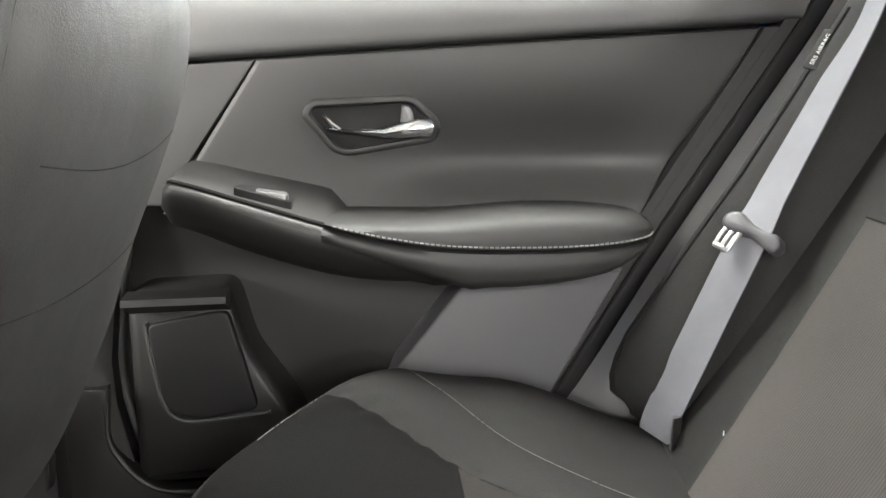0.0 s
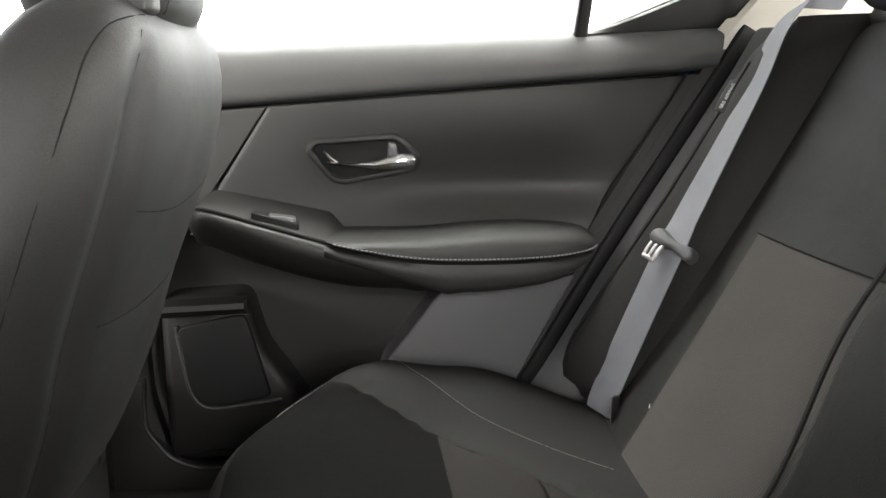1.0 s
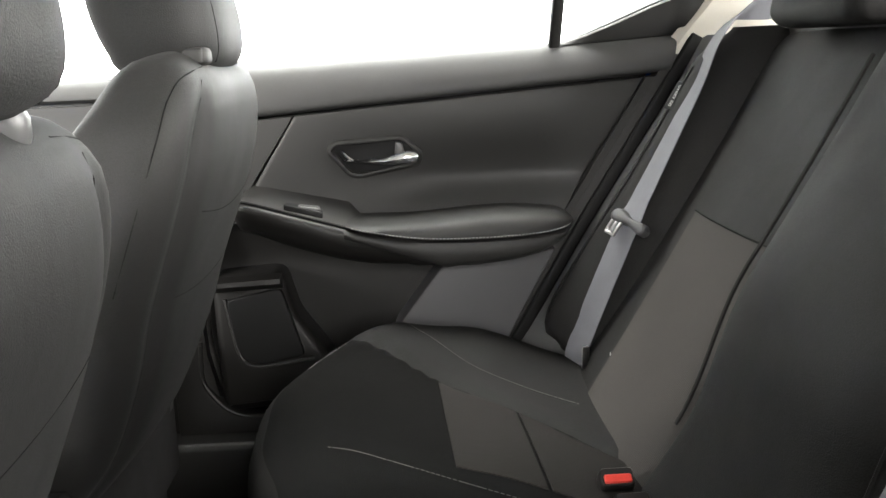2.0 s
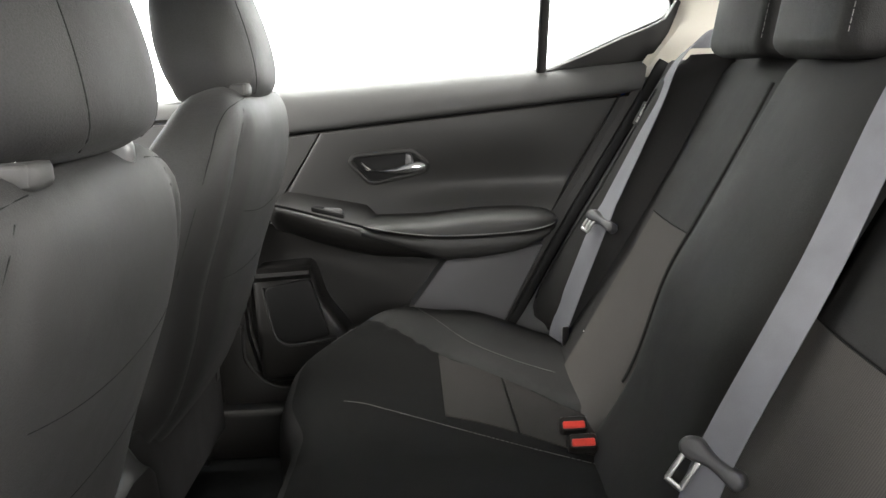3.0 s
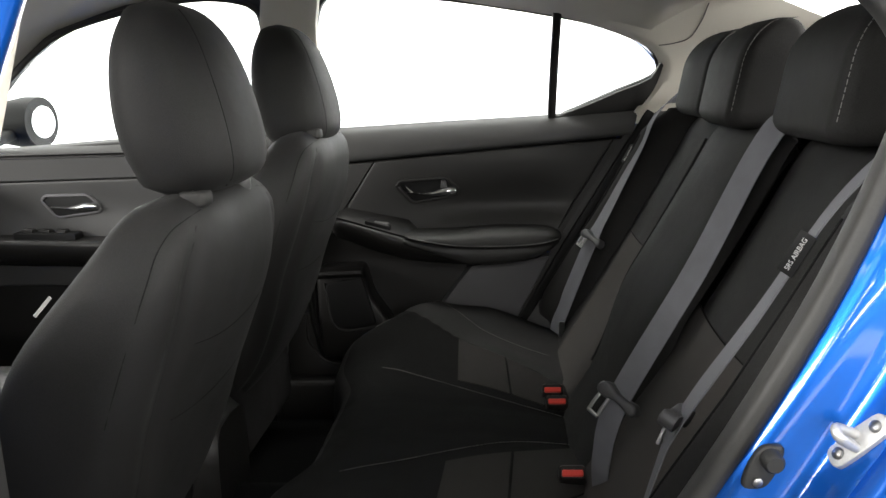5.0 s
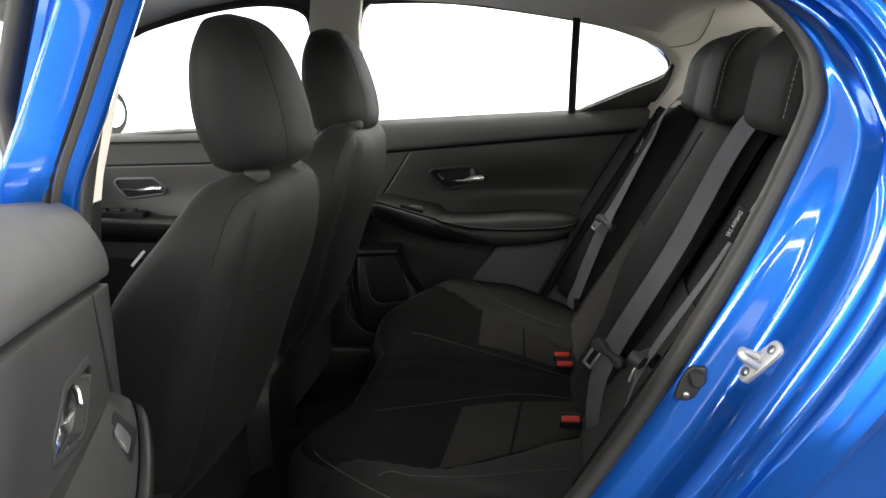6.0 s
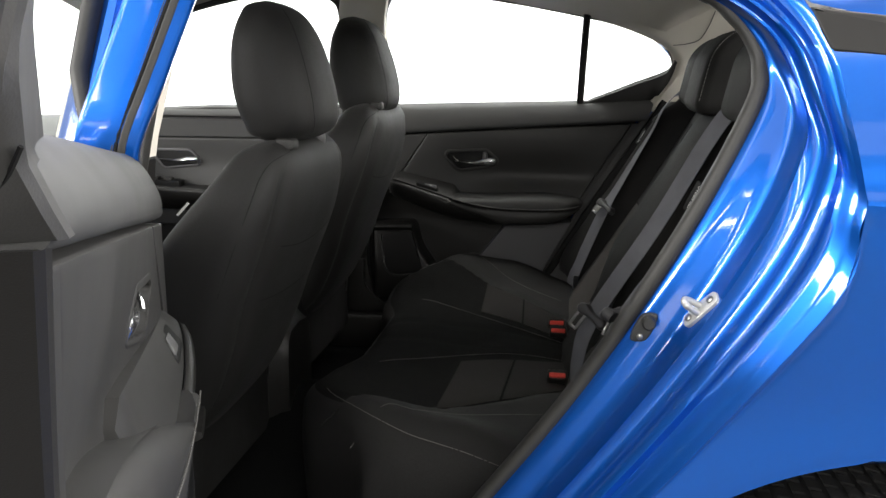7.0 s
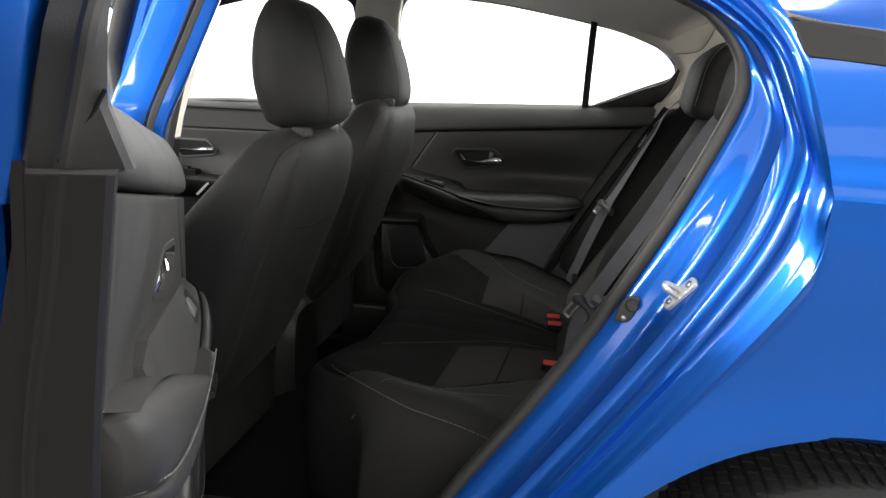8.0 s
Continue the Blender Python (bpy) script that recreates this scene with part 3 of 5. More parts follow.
    def on_switch(x, w, h):
        if k == 1:
            return (x, 0.70 - (0.688 - w), h - 0.28 * (x + 0.195))
        y = 0.677 + (w - 0.622) * 0.5
        return (x, y, h - 0.14 * (x + 0.195) + 1.45 * (y - 0.673) - 0.009)
    part("switch_well", plate(round_poly([(-0.226, 0.622), (-0.160, 0.622), (-0.163, 0.660), (-0.221, 0.660)], 0.006, 2), z - 0.01, z + 0.003, 0.002, on_switch), DARK, sw)
    part("window_switch", plate(round_poly([(-0.202, 0.628), (-0.164, 0.628), (-0.167, 0.652), (-0.204, 0.652)], 0.006, 3), z - 0.005, z + 0.0065, 0.003, lambda x, w, h: on_switch(x, w, h + 0.15 * (x + 0.185))), SIDEP, sw, "dark grey window switch")
    # inner handle
    hexa3 = HANDLE
    yy = [face(x, z) for x, z in hexa3]
    outer, inner = inset(hexa3, -0.006), inset(hexa3, 0.010)
    proud = 1.0 if k == 1 else 0.2
    hd = part("handle_bezel", loft([[(x, y + 0.004, z) for (x, z), y in zip(outer, yy)], [(x, y - 0.004 * proud, z) for (x, z), y in zip(inset(hexa3, -0.004), yy)], [(x, y - 0.007 * proud, z) for (x, z), y in zip(hexa3, yy)],
                                   [(x, y - 0.006 * proud, z) for (x, z), y in zip(inset(hexa3, 0.003), yy)], [(x, y + 0.012, z) for (x, z), y in zip(inset(hexa3, 0.006), yy)]], caps=False), SOFT, door, "satin black handle surround", 60)
    part("handle_well", loft([[(x, y + 0.002, z) for (x, z), y in zip(inset(hexa3, 0.002), yy)], [(x, y + 0.012, z) for (x, z), y in zip(inset(hexa3, 0.006), yy)], [(x, 0.7195, z) for x, z in inset(hexa3, 0.0065)]], caps=False), DARK, hd)
    part("handle_back", plate(inset(hexa3, 0.004), 0.7205, 0.7185, 0.0008), DARK, hd)
    lev = []
    for x, zc, w, y in ((-0.126, 0.832, 0.004, 0.712), (-0.11, 0.831, 0.006, 0.708), (-0.08, 0.829, 0.008, 0.704), (-0.055, 0.828, 0.013, 0.702), (-0.035, 0.831, 0.019, 0.700), (-0.015, 0.834, 0.022, 0.699), (0.0, 0.833, 0.022, 0.700), (0.004, 0.833, 0.016, 0.702)):
        y += 0.0 if k == 1 else 0.008
        lev.append([(x, y + 0.006, zc - w / 2), (x, y, zc - w * 0.42), (x, y - 0.004, zc), (x, y, zc + w * 0.42), (x, y + 0.006, zc + w / 2), (x, y + 0.010, zc)])
    part("lever", loft(lev), CHROME, hd, "satin chrome pull lever", 50)
    part("lever_post", plate(round_poly([(-0.036, 0.836), (-0.018, 0.836), (-0.022, 0.860), (-0.034, 0.862)], 0.004, 2), 0.7245, 0.708, 0.004), SIDEP, hd)
    part("lever_pivot", sweep([(-0.128, 0.716, 0.848), (-0.118, 0.710, 0.838), (-0.108, 0.708, 0.831)], circle(0.003), (0, 1, 0)), CHROME, hd)
    return door


far_door = rear_door()
HINGE = Vector((-0.41, -0.784, 0))
RISE = Matrix.Identity(4)
RISE[2][0] = 0.09
OPEN = Matrix.Translation(HINGE) @ Matrix.Rotation(radians(-65.9), 4, "Z") @ RISE @ Matrix.Translation(-HINGE) @ Matrix.Diagonal((1, -1, 1, 1))
XF = OPEN


def sag(p):
    """The open door hangs a little twisted: its free end leans outward towards the foot."""
    z = max(0.70, min(0.97, p.z))
    p.y += -0.016 + (0.17 * (0.96 - z) - 0.005) * ease(-0.35, 0.42, p.x)


WARP = sag
near_door = rear_door(0.6)
WARP = None
near_door["label"] = "blue rear car door standing wide open, black trim and armrest"
XF = Matrix.Identity(4)

# ---- front door of the passenger's side ----
MIRROR = Matrix.Diagonal((1, -1, 1, 1))


def front_door(full=True):
    door = thing("front_door", (-0.48, 0.80, 0.27), "closed blue front car door with black trim and clear window", "car door", "front doors")
    rings = []
    for z in span(0.27, 0.962, 12):
        o = 0.868 - 0.03 * ease(0.5, 0.27, z) - 0.012 * ease(0.93, 1.0, z)
        rings.append([(-1.40, 0.735, z), (-1.40, o - 0.02, z), (-0.9, o + 0.004, z), (-0.465, o, z), (-0.455, o - 0.02, z), (-0.46, 0.735, z)])
    part("shell", loft(rings), PAINT, door, "glossy blue painted steel", 50)
    wide = 0.046 if full else 0.024
    w = [on_side(x, z, -0.012) for x, z in inset(FRONT_WINDOW, -wide * 0.52)]
    part("window_frame", sweep(smooth_path(w, 3, True), rounded(wide, 0.05, 0.011), (0, 1, 0.3), True), RUBBER, door, "black window frame")
    w = [on_side(x, z, 0.012) for x, z in inset(FRONT_WINDOW, -0.003)]
    part("glass_run", sweep(smooth_path(w, 3, True), rounded(0.013, 0.03, 0.005), (0, 1, 0.3), True), RUBBER, door, "black rubber glass run")
    pane = part("pane", plate(inset(FRONT_WINDOW, -0.006), 0, 0.004, 0.001, lambda x, z, y: on_side(x, z, y - 0.004)), GLASS, door, "clear tempered glass")
    pane.visible_shadow = False
    if not full:
        return door

    def rail(u, v):
        x = -1.40 + u * 0.95
        hi, lo = lerp_table(SILL, x), 0.950 - 0.003 * (x + 0.9)
        y = smooth_table([(0, 0.742), (0.15, 0.726), (0.5, 0.712), (0.85, 0.706), (1.0, 0.716)], v)
        return (x, y, hi + (lo - hi) * v)
    part("upper_rail", grid(rail, span(0, 1, 24), span(0, 1, 14)), LIT_TRIM, door, "soft black upper rail")
    part("trim_strip", trim_panel((-1.40, 0.944), (-0.46, 0.944), (-0.46, 0.893), (-1.40, 0.885), 0.006, lambda x, z: 0.702 + (0.944 - z) * 0.05), LIT_TRIM, door)
    part("centre_panel", trim_panel((-1.40, 0.881), (-0.46, 0.889), (-0.46, 0.60), (-1.40, 0.60), 0.006, lambda x, z: 0.706 + 0.012 * math.exp(-((z - 0.80) / 0.06) ** 2)), LIT_TRIM, door, "soft black panel")
    part("lower_panel", grid(lambda u, v: (-1.40 + 0.945 * u, 0.728, 0.30 + 0.662 * v), span(0, 1, 4), span(0, 1, 4), 0.006), HARD, door)
    rings = []
    for x in span(-1.35, -0.62, 20):
        t = 0.735 - 0.03 * (x + 1.0)
        y = 0.625 + 0.05 * ease(-0.75, -0.62, x)
        rings.append([(x, 0.72, t), (x, y + 0.012, t), (x, y + 0.003, t - 0.003), (x, y, t - 0.012), (x, y + 0.014, t - 0.05), (x, y + 0.05, t - 0.075), (x, 0.72, t - 0.08)])
    part("armrest", loft(rings), HARD, door, "black armrest", 60)
    part("switch_panel", plate(round_poly([(-1.16, 0.648), (-0.99, 0.648), (-0.99, 0.695), (-1.16, 0.695)], 0.008, 2), 0.73, 0.752, 0.004, lambda x, w, h: (x, w, h - 0.03 * (x + 1.0))), DARK, door)
    for k in range(3):
        part("window_switch", plate(round_poly([(-1.14 + 0.045 * k, 0.658), (-1.11 + 0.045 * k, 0.658), (-1.11 + 0.045 * k, 0.682), (-1.14 + 0.045 * k, 0.682)], 0.004, 2), 0.748, 0.760, 0.003, lambda x, w, h: (x, w, h - 0.03 * (x + 1.0))), HARD, door)
    face = lambda x, z: 0.706 + 0.012 * math.exp(-((z - 0.80) / 0.06) ** 2)
    hexa = round_poly([(-1.105, 0.832), (-1.095, 0.845), (-0.975, 0.846), (-0.945, 0.815), (-0.95, 0.799), (-1.06, 0.786), (-1.072, 0.79)], 0.010, 3)
    yy = [face(x, z) for x, z in hexa]
    hd = part("handle_bezel", loft([[(x, y + 0.010, z) for (x, z), y in zip(inset(hexa, -0.006), yy)], [(x, y - 0.004, z) for (x, z), y in zip(inset(hexa, -0.004), yy)], [(x, y - 0.007, z) for (x, z), y in zip(hexa, yy)],
                                   [(x, y - 0.006, z) for (x, z), y in zip(inset(hexa, 0.003), yy)], [(x, y + 0.012, z) for (x, z), y in zip(inset(hexa, 0.006), yy)]], caps=False), GREYP, door, "satin grey handle surround", 60)
    part("handle_back", plate(inset(hexa, 0.001), 0.735, 0.7125, 0.002), DARK, hd)
    lev = []
    for x, zc, w, y in ((-1.082, 0.815, 0.005, 0.705), (-1.03, 0.812, 0.008, 0.702), (-1.01, 0.812, 0.014, 0.70), (-0.985, 0.815, 0.02, 0.699), (-0.955, 0.815, 0.021, 0.699), (-0.950, 0.815, 0.016, 0.702)):
        lev.append([(x, y + 0.006, zc - w / 2), (x, y, zc - w * 0.42), (x, y - 0.004, zc), (x, y, zc + w * 0.42), (x, y + 0.006, zc + w / 2), (x, y + 0.010, zc)])
    part("lever", loft(lev), CHROME, hd, "satin chrome pull lever", 50)
    # wing mirror outside the glass
    mir = part("mirror_housing", loft([[(-1.38 + 0.055 * k + 0.02 * math.sin(k), 0.98 + 0.095 * s * math.cos(a) * (0.8 + 0.2 * math.sin(k / 2)), 1.03 + 0.075 * s * math.sin(a)) for a in [2 * math.pi * i / 20 for i in range(20)]] for k, s in ((0, 0.5), (0.6, 0.85), (1.6, 1.0), (2.6, 0.98))]), DARK, door, "black door mirror housing")
    part("mirror_glass", loft([[(-1.228 + d, 0.985 + 0.064 * math.cos(a), 1.03 + 0.047 * math.sin(a)) for a in [2 * math.pi * i / 24 for i in range(24)]] for d in (0, 0.004)]), CHROME, mir, "silvered mirror glass")
    part("mirror_arm", sweep([(-1.29, 0.74, 0.985), (-1.29, 0.80, 0.985), (-1.30, 0.91, 1.0)], rounded(0.07, 0.03, 0.01), (0, 0, 1)), DARK, door)
    return door


front_far = front_door()
XF = MIRROR
front_near = front_door(False)
XF = Matrix.Identity(4)


# ---- car body ----
car = thing("car_body", (0, 0, 0.2), "glossy metallic blue sedan body with light grey headliner", "car")
JAMB_IN = [(0.02, 0.36), (0.05, 0.40), (0.119, 0.497), (0.258, 0.692), (0.381, 0.907), (0.457, 1.062), (0.469, 1.114), (0.46, 1.150), (0.437, 1.181), (0.398, 1.211), (0.26, 1.262), (0.03, 1.306), (-0.2, 1.322)]
JAMB_IN_FAR = [(0.02, 0.36), (0.05, 0.40), (0.119, 0.497), (0.258, 0.692), (0.381, 0.907), (0.462, 1.03), (0.521, 1.10), (0.519, 1.150), (0.495, 1.195), (0.42, 1.228), (0.27, 1.272), (0.03, 1.316), (-0.2, 1.332)]
JAMB_OUT = [(0.13, 0.30), (0.18, 0.38), (0.27, 0.505), (0.412, 0.690), (0.540, 0.87), (0.552, 0.945), (0.557, 0.973), (0.5515, 1.005), (0.541, 1.06), (0.531, 1.120), (0.507, 1.178), (0.455, 1.235), (0.30, 1.297), (0.04, 1.348), (-0.2, 1.362)]


def body_y(z):
    return 0.868 - 0.03 * ease(0.5, 0.27, z) - 0.25 * soft_step(z - 0.96) - 0.33 * soft_step(z - 1.03)


def soft_step(d, k=0.03):
    """Zero below, a rising line above, rounded at the bend."""
    return 0.5 * (d + math.sqrt(d * d + k * k)) - 0.5 * (math.sqrt(1 + k * k) - 1)


PROFILE = [(0, 0.738), (0.05, 0.742), (0.08, 0.752), (0.12, 0.757), (0.36, 0.768), (0.40, 0.775), (0.435, 0.800), (0.46, 0.808), (0.52, 0.806), (0.60, 0.810), (0.64, 0.822), (0.67, 0.838),
           (0.72, 0.842), (0.80, 0.836), (0.85, 0.840), (0.88, 0.852), (0.92, 0.855), (0.945, 0.859), (0.97, 0.864), (1.0, 0.868)]


def side_body(aperture, inner, back=0.0):
    ins = smooth_path([Vector((x, z)).to_3d() for x, z in inner], 8)
    outs = smooth_path([Vector((x, z)).to_3d() for x, z in JAMB_OUT], 8)
    k = len(ins)

    def fn(u, v):
        i = round(u * (k - 1))
        p = ins[i].lerp(outs[i], v)
        y = lerp_table(PROFILE, v)
        z = p.y
        lean_in = 0.42 * soft_step(z - 1.0)
        lean_out = 0.868 - body_y(z)
        return (p.x, y - lean_in * (1 - v) - lean_out * v, z)
    us = [i / (k - 1) for i in range(k)]
    vs = sorted({v for v, _ in PROFILE} | {0.2, 0.28, 0.56, 0.76})
    net = [[Vector(fn(u, v)) for u in us] for v in vs]
    for v, row in zip(vs, net):
        for _ in range(14):
            row[1:-1] = [p.lerp((o + q) / 2, 0.6 * (1 - v ** 4)) for o, p, q in zip(row, row[1:], row[2:])]
    jamb = part("door_jamb", grid(lambda u, v: net[v][u], range(k), range(len(vs))), PAINT, car, "glossy blue door jamb with stepped channels", 60)
    seal = [(x, (0.738 - (0.75 - tumble(z) if z > 1.0 else 0)) - 0.004 + (0.0 if back else 0.026), z) for x, z in aperture]
    part("door_seal", sweep(smooth_path(seal, 6, True), rounded(0.020, 0.032, 0.009), (0, 1, 0), True), SEAL, car, "dark rubber door seal")
    # quarter panel round the wheel arch
    cx, cz, R = 0.645, 0.250, 0.415
    bound = [p for p in outs if p.y < 0.972] + [Vector((0.557, 0.973, 0)), Vector((1.80, 0.95, 0)), Vector((1.80, 0.30, 0))]

    def reach(a):
        d = Vector((math.cos(a), math.sin(a)))
        found = []
        best = 1.155 if d.x > 0 else 0.60
        for p, q in zip(bound, bound[1:]):
            e = Vector((q.x - p.x, q.y - p.y))
            den = d.x * e.y - d.y * e.x
            if abs(den) < 1e-9:
                continue
            w = Vector((p.x - cx, p.y - cz))
            s, t = (w.x * e.y - w.y * e.x) / den, (w.x * d.y - w.y * d.x) / den
            if s > 0 and -0.001 <= t <= 1.001:
                found.append(s)
        return min(found, default=best)

    def quarter(u, v):
        a = radians(183 - 186 * u)
        far = reach(a)
        r = R + (far - R) * v
        x, z = cx + r * math.cos(a), cz + r * math.sin(a)
        flare = 0.006 * math.exp(-((r - R) / 0.06) ** 2)
        belly = 0.012 * math.sin(math.pi * max(0, min(1, (z - 0.5) / 0.47)))
        y = body_y(min(z, 0.95)) + (flare - belly * 0.8) * ease(1.0, 0.9, v) + 0.01 * ease(0.60, 0.9, x)
        if v < 0.04:
            y -= 0.02 * (1 - v / 0.04)
        return (x, y, z)
    part("quarter_panel", grid(quarter, sorted(span(0, 1, 120) + [(183 - math.degrees(math.atan2(0.973 - cz, 0.557 - cx))) / 186]), [0, 0.012, 0.025, 0.04, *span(0.07, 0.93, 22), 0.96, 0.985, 1]), PAINT, car, "glossy blue rear quarter panel", 50)

    # shoulder above the crease, up to the black pillar piece
    def shoulder(u, v):
        z0 = 0.971 - 0.028 * max(0, u)
        ztop = 1.135 - 0.08 * u
        z = z0 + (ztop - z0) * v
        xo = lerp_table([(0.973, 0.557), (1.005, 0.5515), (1.06, 0.541), (1.120, 0.531), (1.15, 0.518)], z)
        x = xo + (1.80 - xo) * u
        return (x, body_y(z) + 0.01 * ease(0.60, 0.9, x) + 0.004 * math.exp(-((z - z0) / 0.012) ** 2), z)
    part("shoulder_panel", grid(shoulder, [0, 0.005, 0.012, *span(0.03, 1, 24)], [0, 0.03, 0.06, *span(0.1, 0.9, 10), 0.95, 1]), PAINT, car, "", 50)
    blk = [(0.503, 1.186), (0.524, 1.136), (0.80, 1.110), (0.95, 1.085), (0.95, 1.10), (0.80, 1.140), (0.62, 1.172)]
    part("pillar_applique", plate(round_poly(blk, 0.004, 2), -0.03, 0.006, 0.004, lambda x, z, y: (x, body_y(z) - 0.004 + y + 0.004 * ease(0.6, 0.9, x), z)), HARD, car, "black plastic pillar piece")

    def sail(u, v):
        z0 = lerp_table([(0, 1.190), (0.08, 1.175), (0.25, 1.145), (0.4, 1.10), (1, 1.04)], u)
        z1 = lerp_table([(0, 1.215), (0.1, 1.262), (0.25, 1.29), (0.4, 1.25), (1, 1.06)], u)
        x = 0.505 - 0.03 * v + (1.3 - 0.5) * u
        return (x, body_y(z0 + (z1 - z0) * v) - 0.1 * v * v * (1 - u), z0 + (z1 - z0) * v)
    part("sail_panel", grid(sail, span(0, 1, 20), span(0, 1, 10)), PAINT, car, "", 60)
    # centre pillar: painted outside, beige trim inside
    rings = []
    for z in span(0.33, 1.34, 24):
        a = lerp_table([(0.33, -0.375), (0.52, -0.412), (0.70, -0.39), (0.95, -0.35), (1.10, -0.336), (1.25, -0.324), (1.34, -0.30)], z) - back
        lean = 0.75 - tumble(z) if z > 1 else 0
        rings.append([(a + 0.0, 0.728 - lean, z), (a - 0.004, 0.755 - lean, z), (a - 0.040, 0.762 - lean, z), (a - 0.046, 0.80 - lean, z), (a - 0.055 + back, 0.802 - lean, z), (a - 0.09 + back, 0.77 - lean, z), (a - 0.12, 0.728 - lean, z)])
    part("centre_pillar", loft(rings), PAINT, car, "glossy blue centre pillar", 60)
    for off, dep, mt in () if back else ((0.054, 0.806, RUBBER), (0.078, 0.812, SEALG)):
        strip = [(lerp_table([(0.33, -0.375), (0.52, -0.412), (0.70, -0.39), (0.95, -0.35), (1.10, -0.336), (1.25, -0.324), (1.34, -0.30)], z) - back - off, dep - (0.42 * (z - 1) if z > 1 else 0), z) for z in span(0.36, 1.33, 20)]
        part("pillar_seal", sweep(strip, rounded(0.020, 0.018, 0.007), (0, 1, 0)), mt, car, "rubber weatherstrip on the pillar")
    for name, z0, z1, m, lab in (("pillar_trim", 0.985, 1.345, PILLAR, "beige upper pillar trim"), ("lower_pillar_trim", 0.33, 0.982, HARD, "black lower pillar trim")):
        rings = []
        for z in span(z0, z1, 12):
            a = lerp_table([(0.33, -0.372), (0.52, -0.41), (0.70, -0.388), (0.95, -0.347), (1.10, -0.333), (1.25, -0.322), (1.34, -0.30)], z) - back
            lean = 0.75 - tumble(z) if z > 1 else 0
            rings.append([(a + 0.002, 0.734 - lean, z), (a + 0.013, 0.716 - lean, z), (a + 0.012, 0.694 - lean, z), (a - 0.004, 0.682 - lean, z), (a - 0.06, 0.680 - lean, z), (a - 0.110, 0.688 - lean, z), (a - 0.124, 0.70 - lean, z), (a - 0.126, 0.729 - lean, z)])
        part(name, loft(rings), m, car, lab, 45)
    # rear pillar trim between the quarter window and the rear glass
    def cpillar(u, v):
        top = lerp_table([(0, 1.228), (0.10, 1.25), (0.20, 1.285), (0.34, 1.292), (0.48, 1.272), (0.62, 1.225), (1, 1.06)], u)
        z = 0.99 + (top - 0.99) * v
        x0 = smooth_table([(0.99, 0.44), (1.03, 0.465), (1.085, 0.504), (1.13, 0.510), (1.165, 0.489), (1.198, 0.432), (1.228, 0.36)], z) - 0.004
        x = x0 + (1.108 - x0) * u
        return (x, tumble(z) - 0.030 - 0.22 * (x - x0) + 0.014 * (1 - ease(0, 0.03, u)), z)
    part("rear_pillar_trim", grid(cpillar, [0, 0.01, 0.025, 0.05, *span(0.1, 1, 18)], span(0, 1, 14)), PILLAR, car, "light beige rear pillar trim")
    seam = []
    for q in smooth_path([(0.498, 1.176, 0), (0.53, 1.179, 0), (0.563, 1.190, 0), (0.580, 1.222, 0), (0.592, 1.262, 0)], 6):
        x0 = smooth_table([(0.99, 0.44), (1.03, 0.465), (1.085, 0.504), (1.13, 0.510), (1.165, 0.489), (1.198, 0.432), (1.228, 0.36)], q.y) - 0.004
        seam.append((q.x, tumble(q.y) - 0.0312 - 0.22 * (q.x - x0), q.y))
    part("trim_joint", sweep(seam, circle(0.0013, 5), (0, 1, 0)), SEALG, car, "fine joint in the pillar trim")
    # rocker and sill plate
    rings = [[(x, 0.748, 0.33), (x, 0.75, 0.342), (x, 0.765, 0.345), (x, 0.80, 0.335), (x, 0.82, 0.30), (x, 0.855, 0.285), (x, 0.86, 0.20), (x, 0.80, 0.17), (x, 0.748, 0.19)] for x in span(-1.6, 0.30, 12)]
    part("rocker", loft(rings), PAINT, car, "blue painted sill", 50)
    part("sill_plate", plate(round_poly([(-1.6, 0.625), (0.30, 0.625), (0.30, 0.747 if back else 0.815), (-1.6, 0.747 if back else 0.815)], 0.01, 2), 0.22, 0.350, 0.012, lambda x, w, h: (x, w, h)), HARD, car, "black sill plate")
    # wheel housing trim beside the rear seat
    def house(u, v):
        z = 0.40 + 0.62 * v
        x0 = lerp_table([(0.40, 0.055), (0.497, 0.123), (0.692, 0.262), (0.907, 0.385), (1.02, 0.44)], z)
        return (x0 + 0.034 + 0.145 * u, 0.722 - 0.062 * math.sin(u * math.pi / 2), z)
    if not back:
        # curved trim where the pillar foot runs into the sill
        curve = smooth_path([(-0.397, 0.52, 0), (-0.399, 0.471, 0), (-0.397, 0.447, 0), (-0.386, 0.426, 0), (-0.365, 0.400, 0), (-0.338, 0.385, 0), (-0.304, 0.381, 0), (-0.20, 0.379, 0)], 4)
        part("corner_trim", plate([(p.x, p.y) for p in curve] + [(-0.20, 0.34), (-0.45, 0.34), (-0.45, 0.52)], 0.70, 0.672, 0.002), HARD, car, "black curved trim at the pillar foot", 50)
        part("corner_bead", sweep([(p.x, 0.673, p.y) for p in curve], circle(0.004, 8), (0, 1, 0)), HARD, car)
    part("side_trim", grid(house, span(0, 1, 12), span(0, 1, 24)), SIDEP, car, "grey plastic trim beside the seat")


side_body(APERTURE_FAR, JAMB_IN_FAR)
# black strip put in for the shade in the far door's shut gap
gap = [(lerp_table(DOOR_END, z) + 0.014, 0.709, z) for z in span(0.40, 1.02, 24)]
part("gap_shade", sweep(smooth_path(gap, 2), rounded(0.024, 0.014, 0.006), (0, 1, 0)), DARK, car, "black strip standing in for the shaded gap along the door edge")
XF = MIRROR
side_body([(x - 0.02 * ease(-0.20, -0.285, x), z) for x, z in APERTURE], JAMB_IN, 0.022)
XF = Matrix.Identity(4)


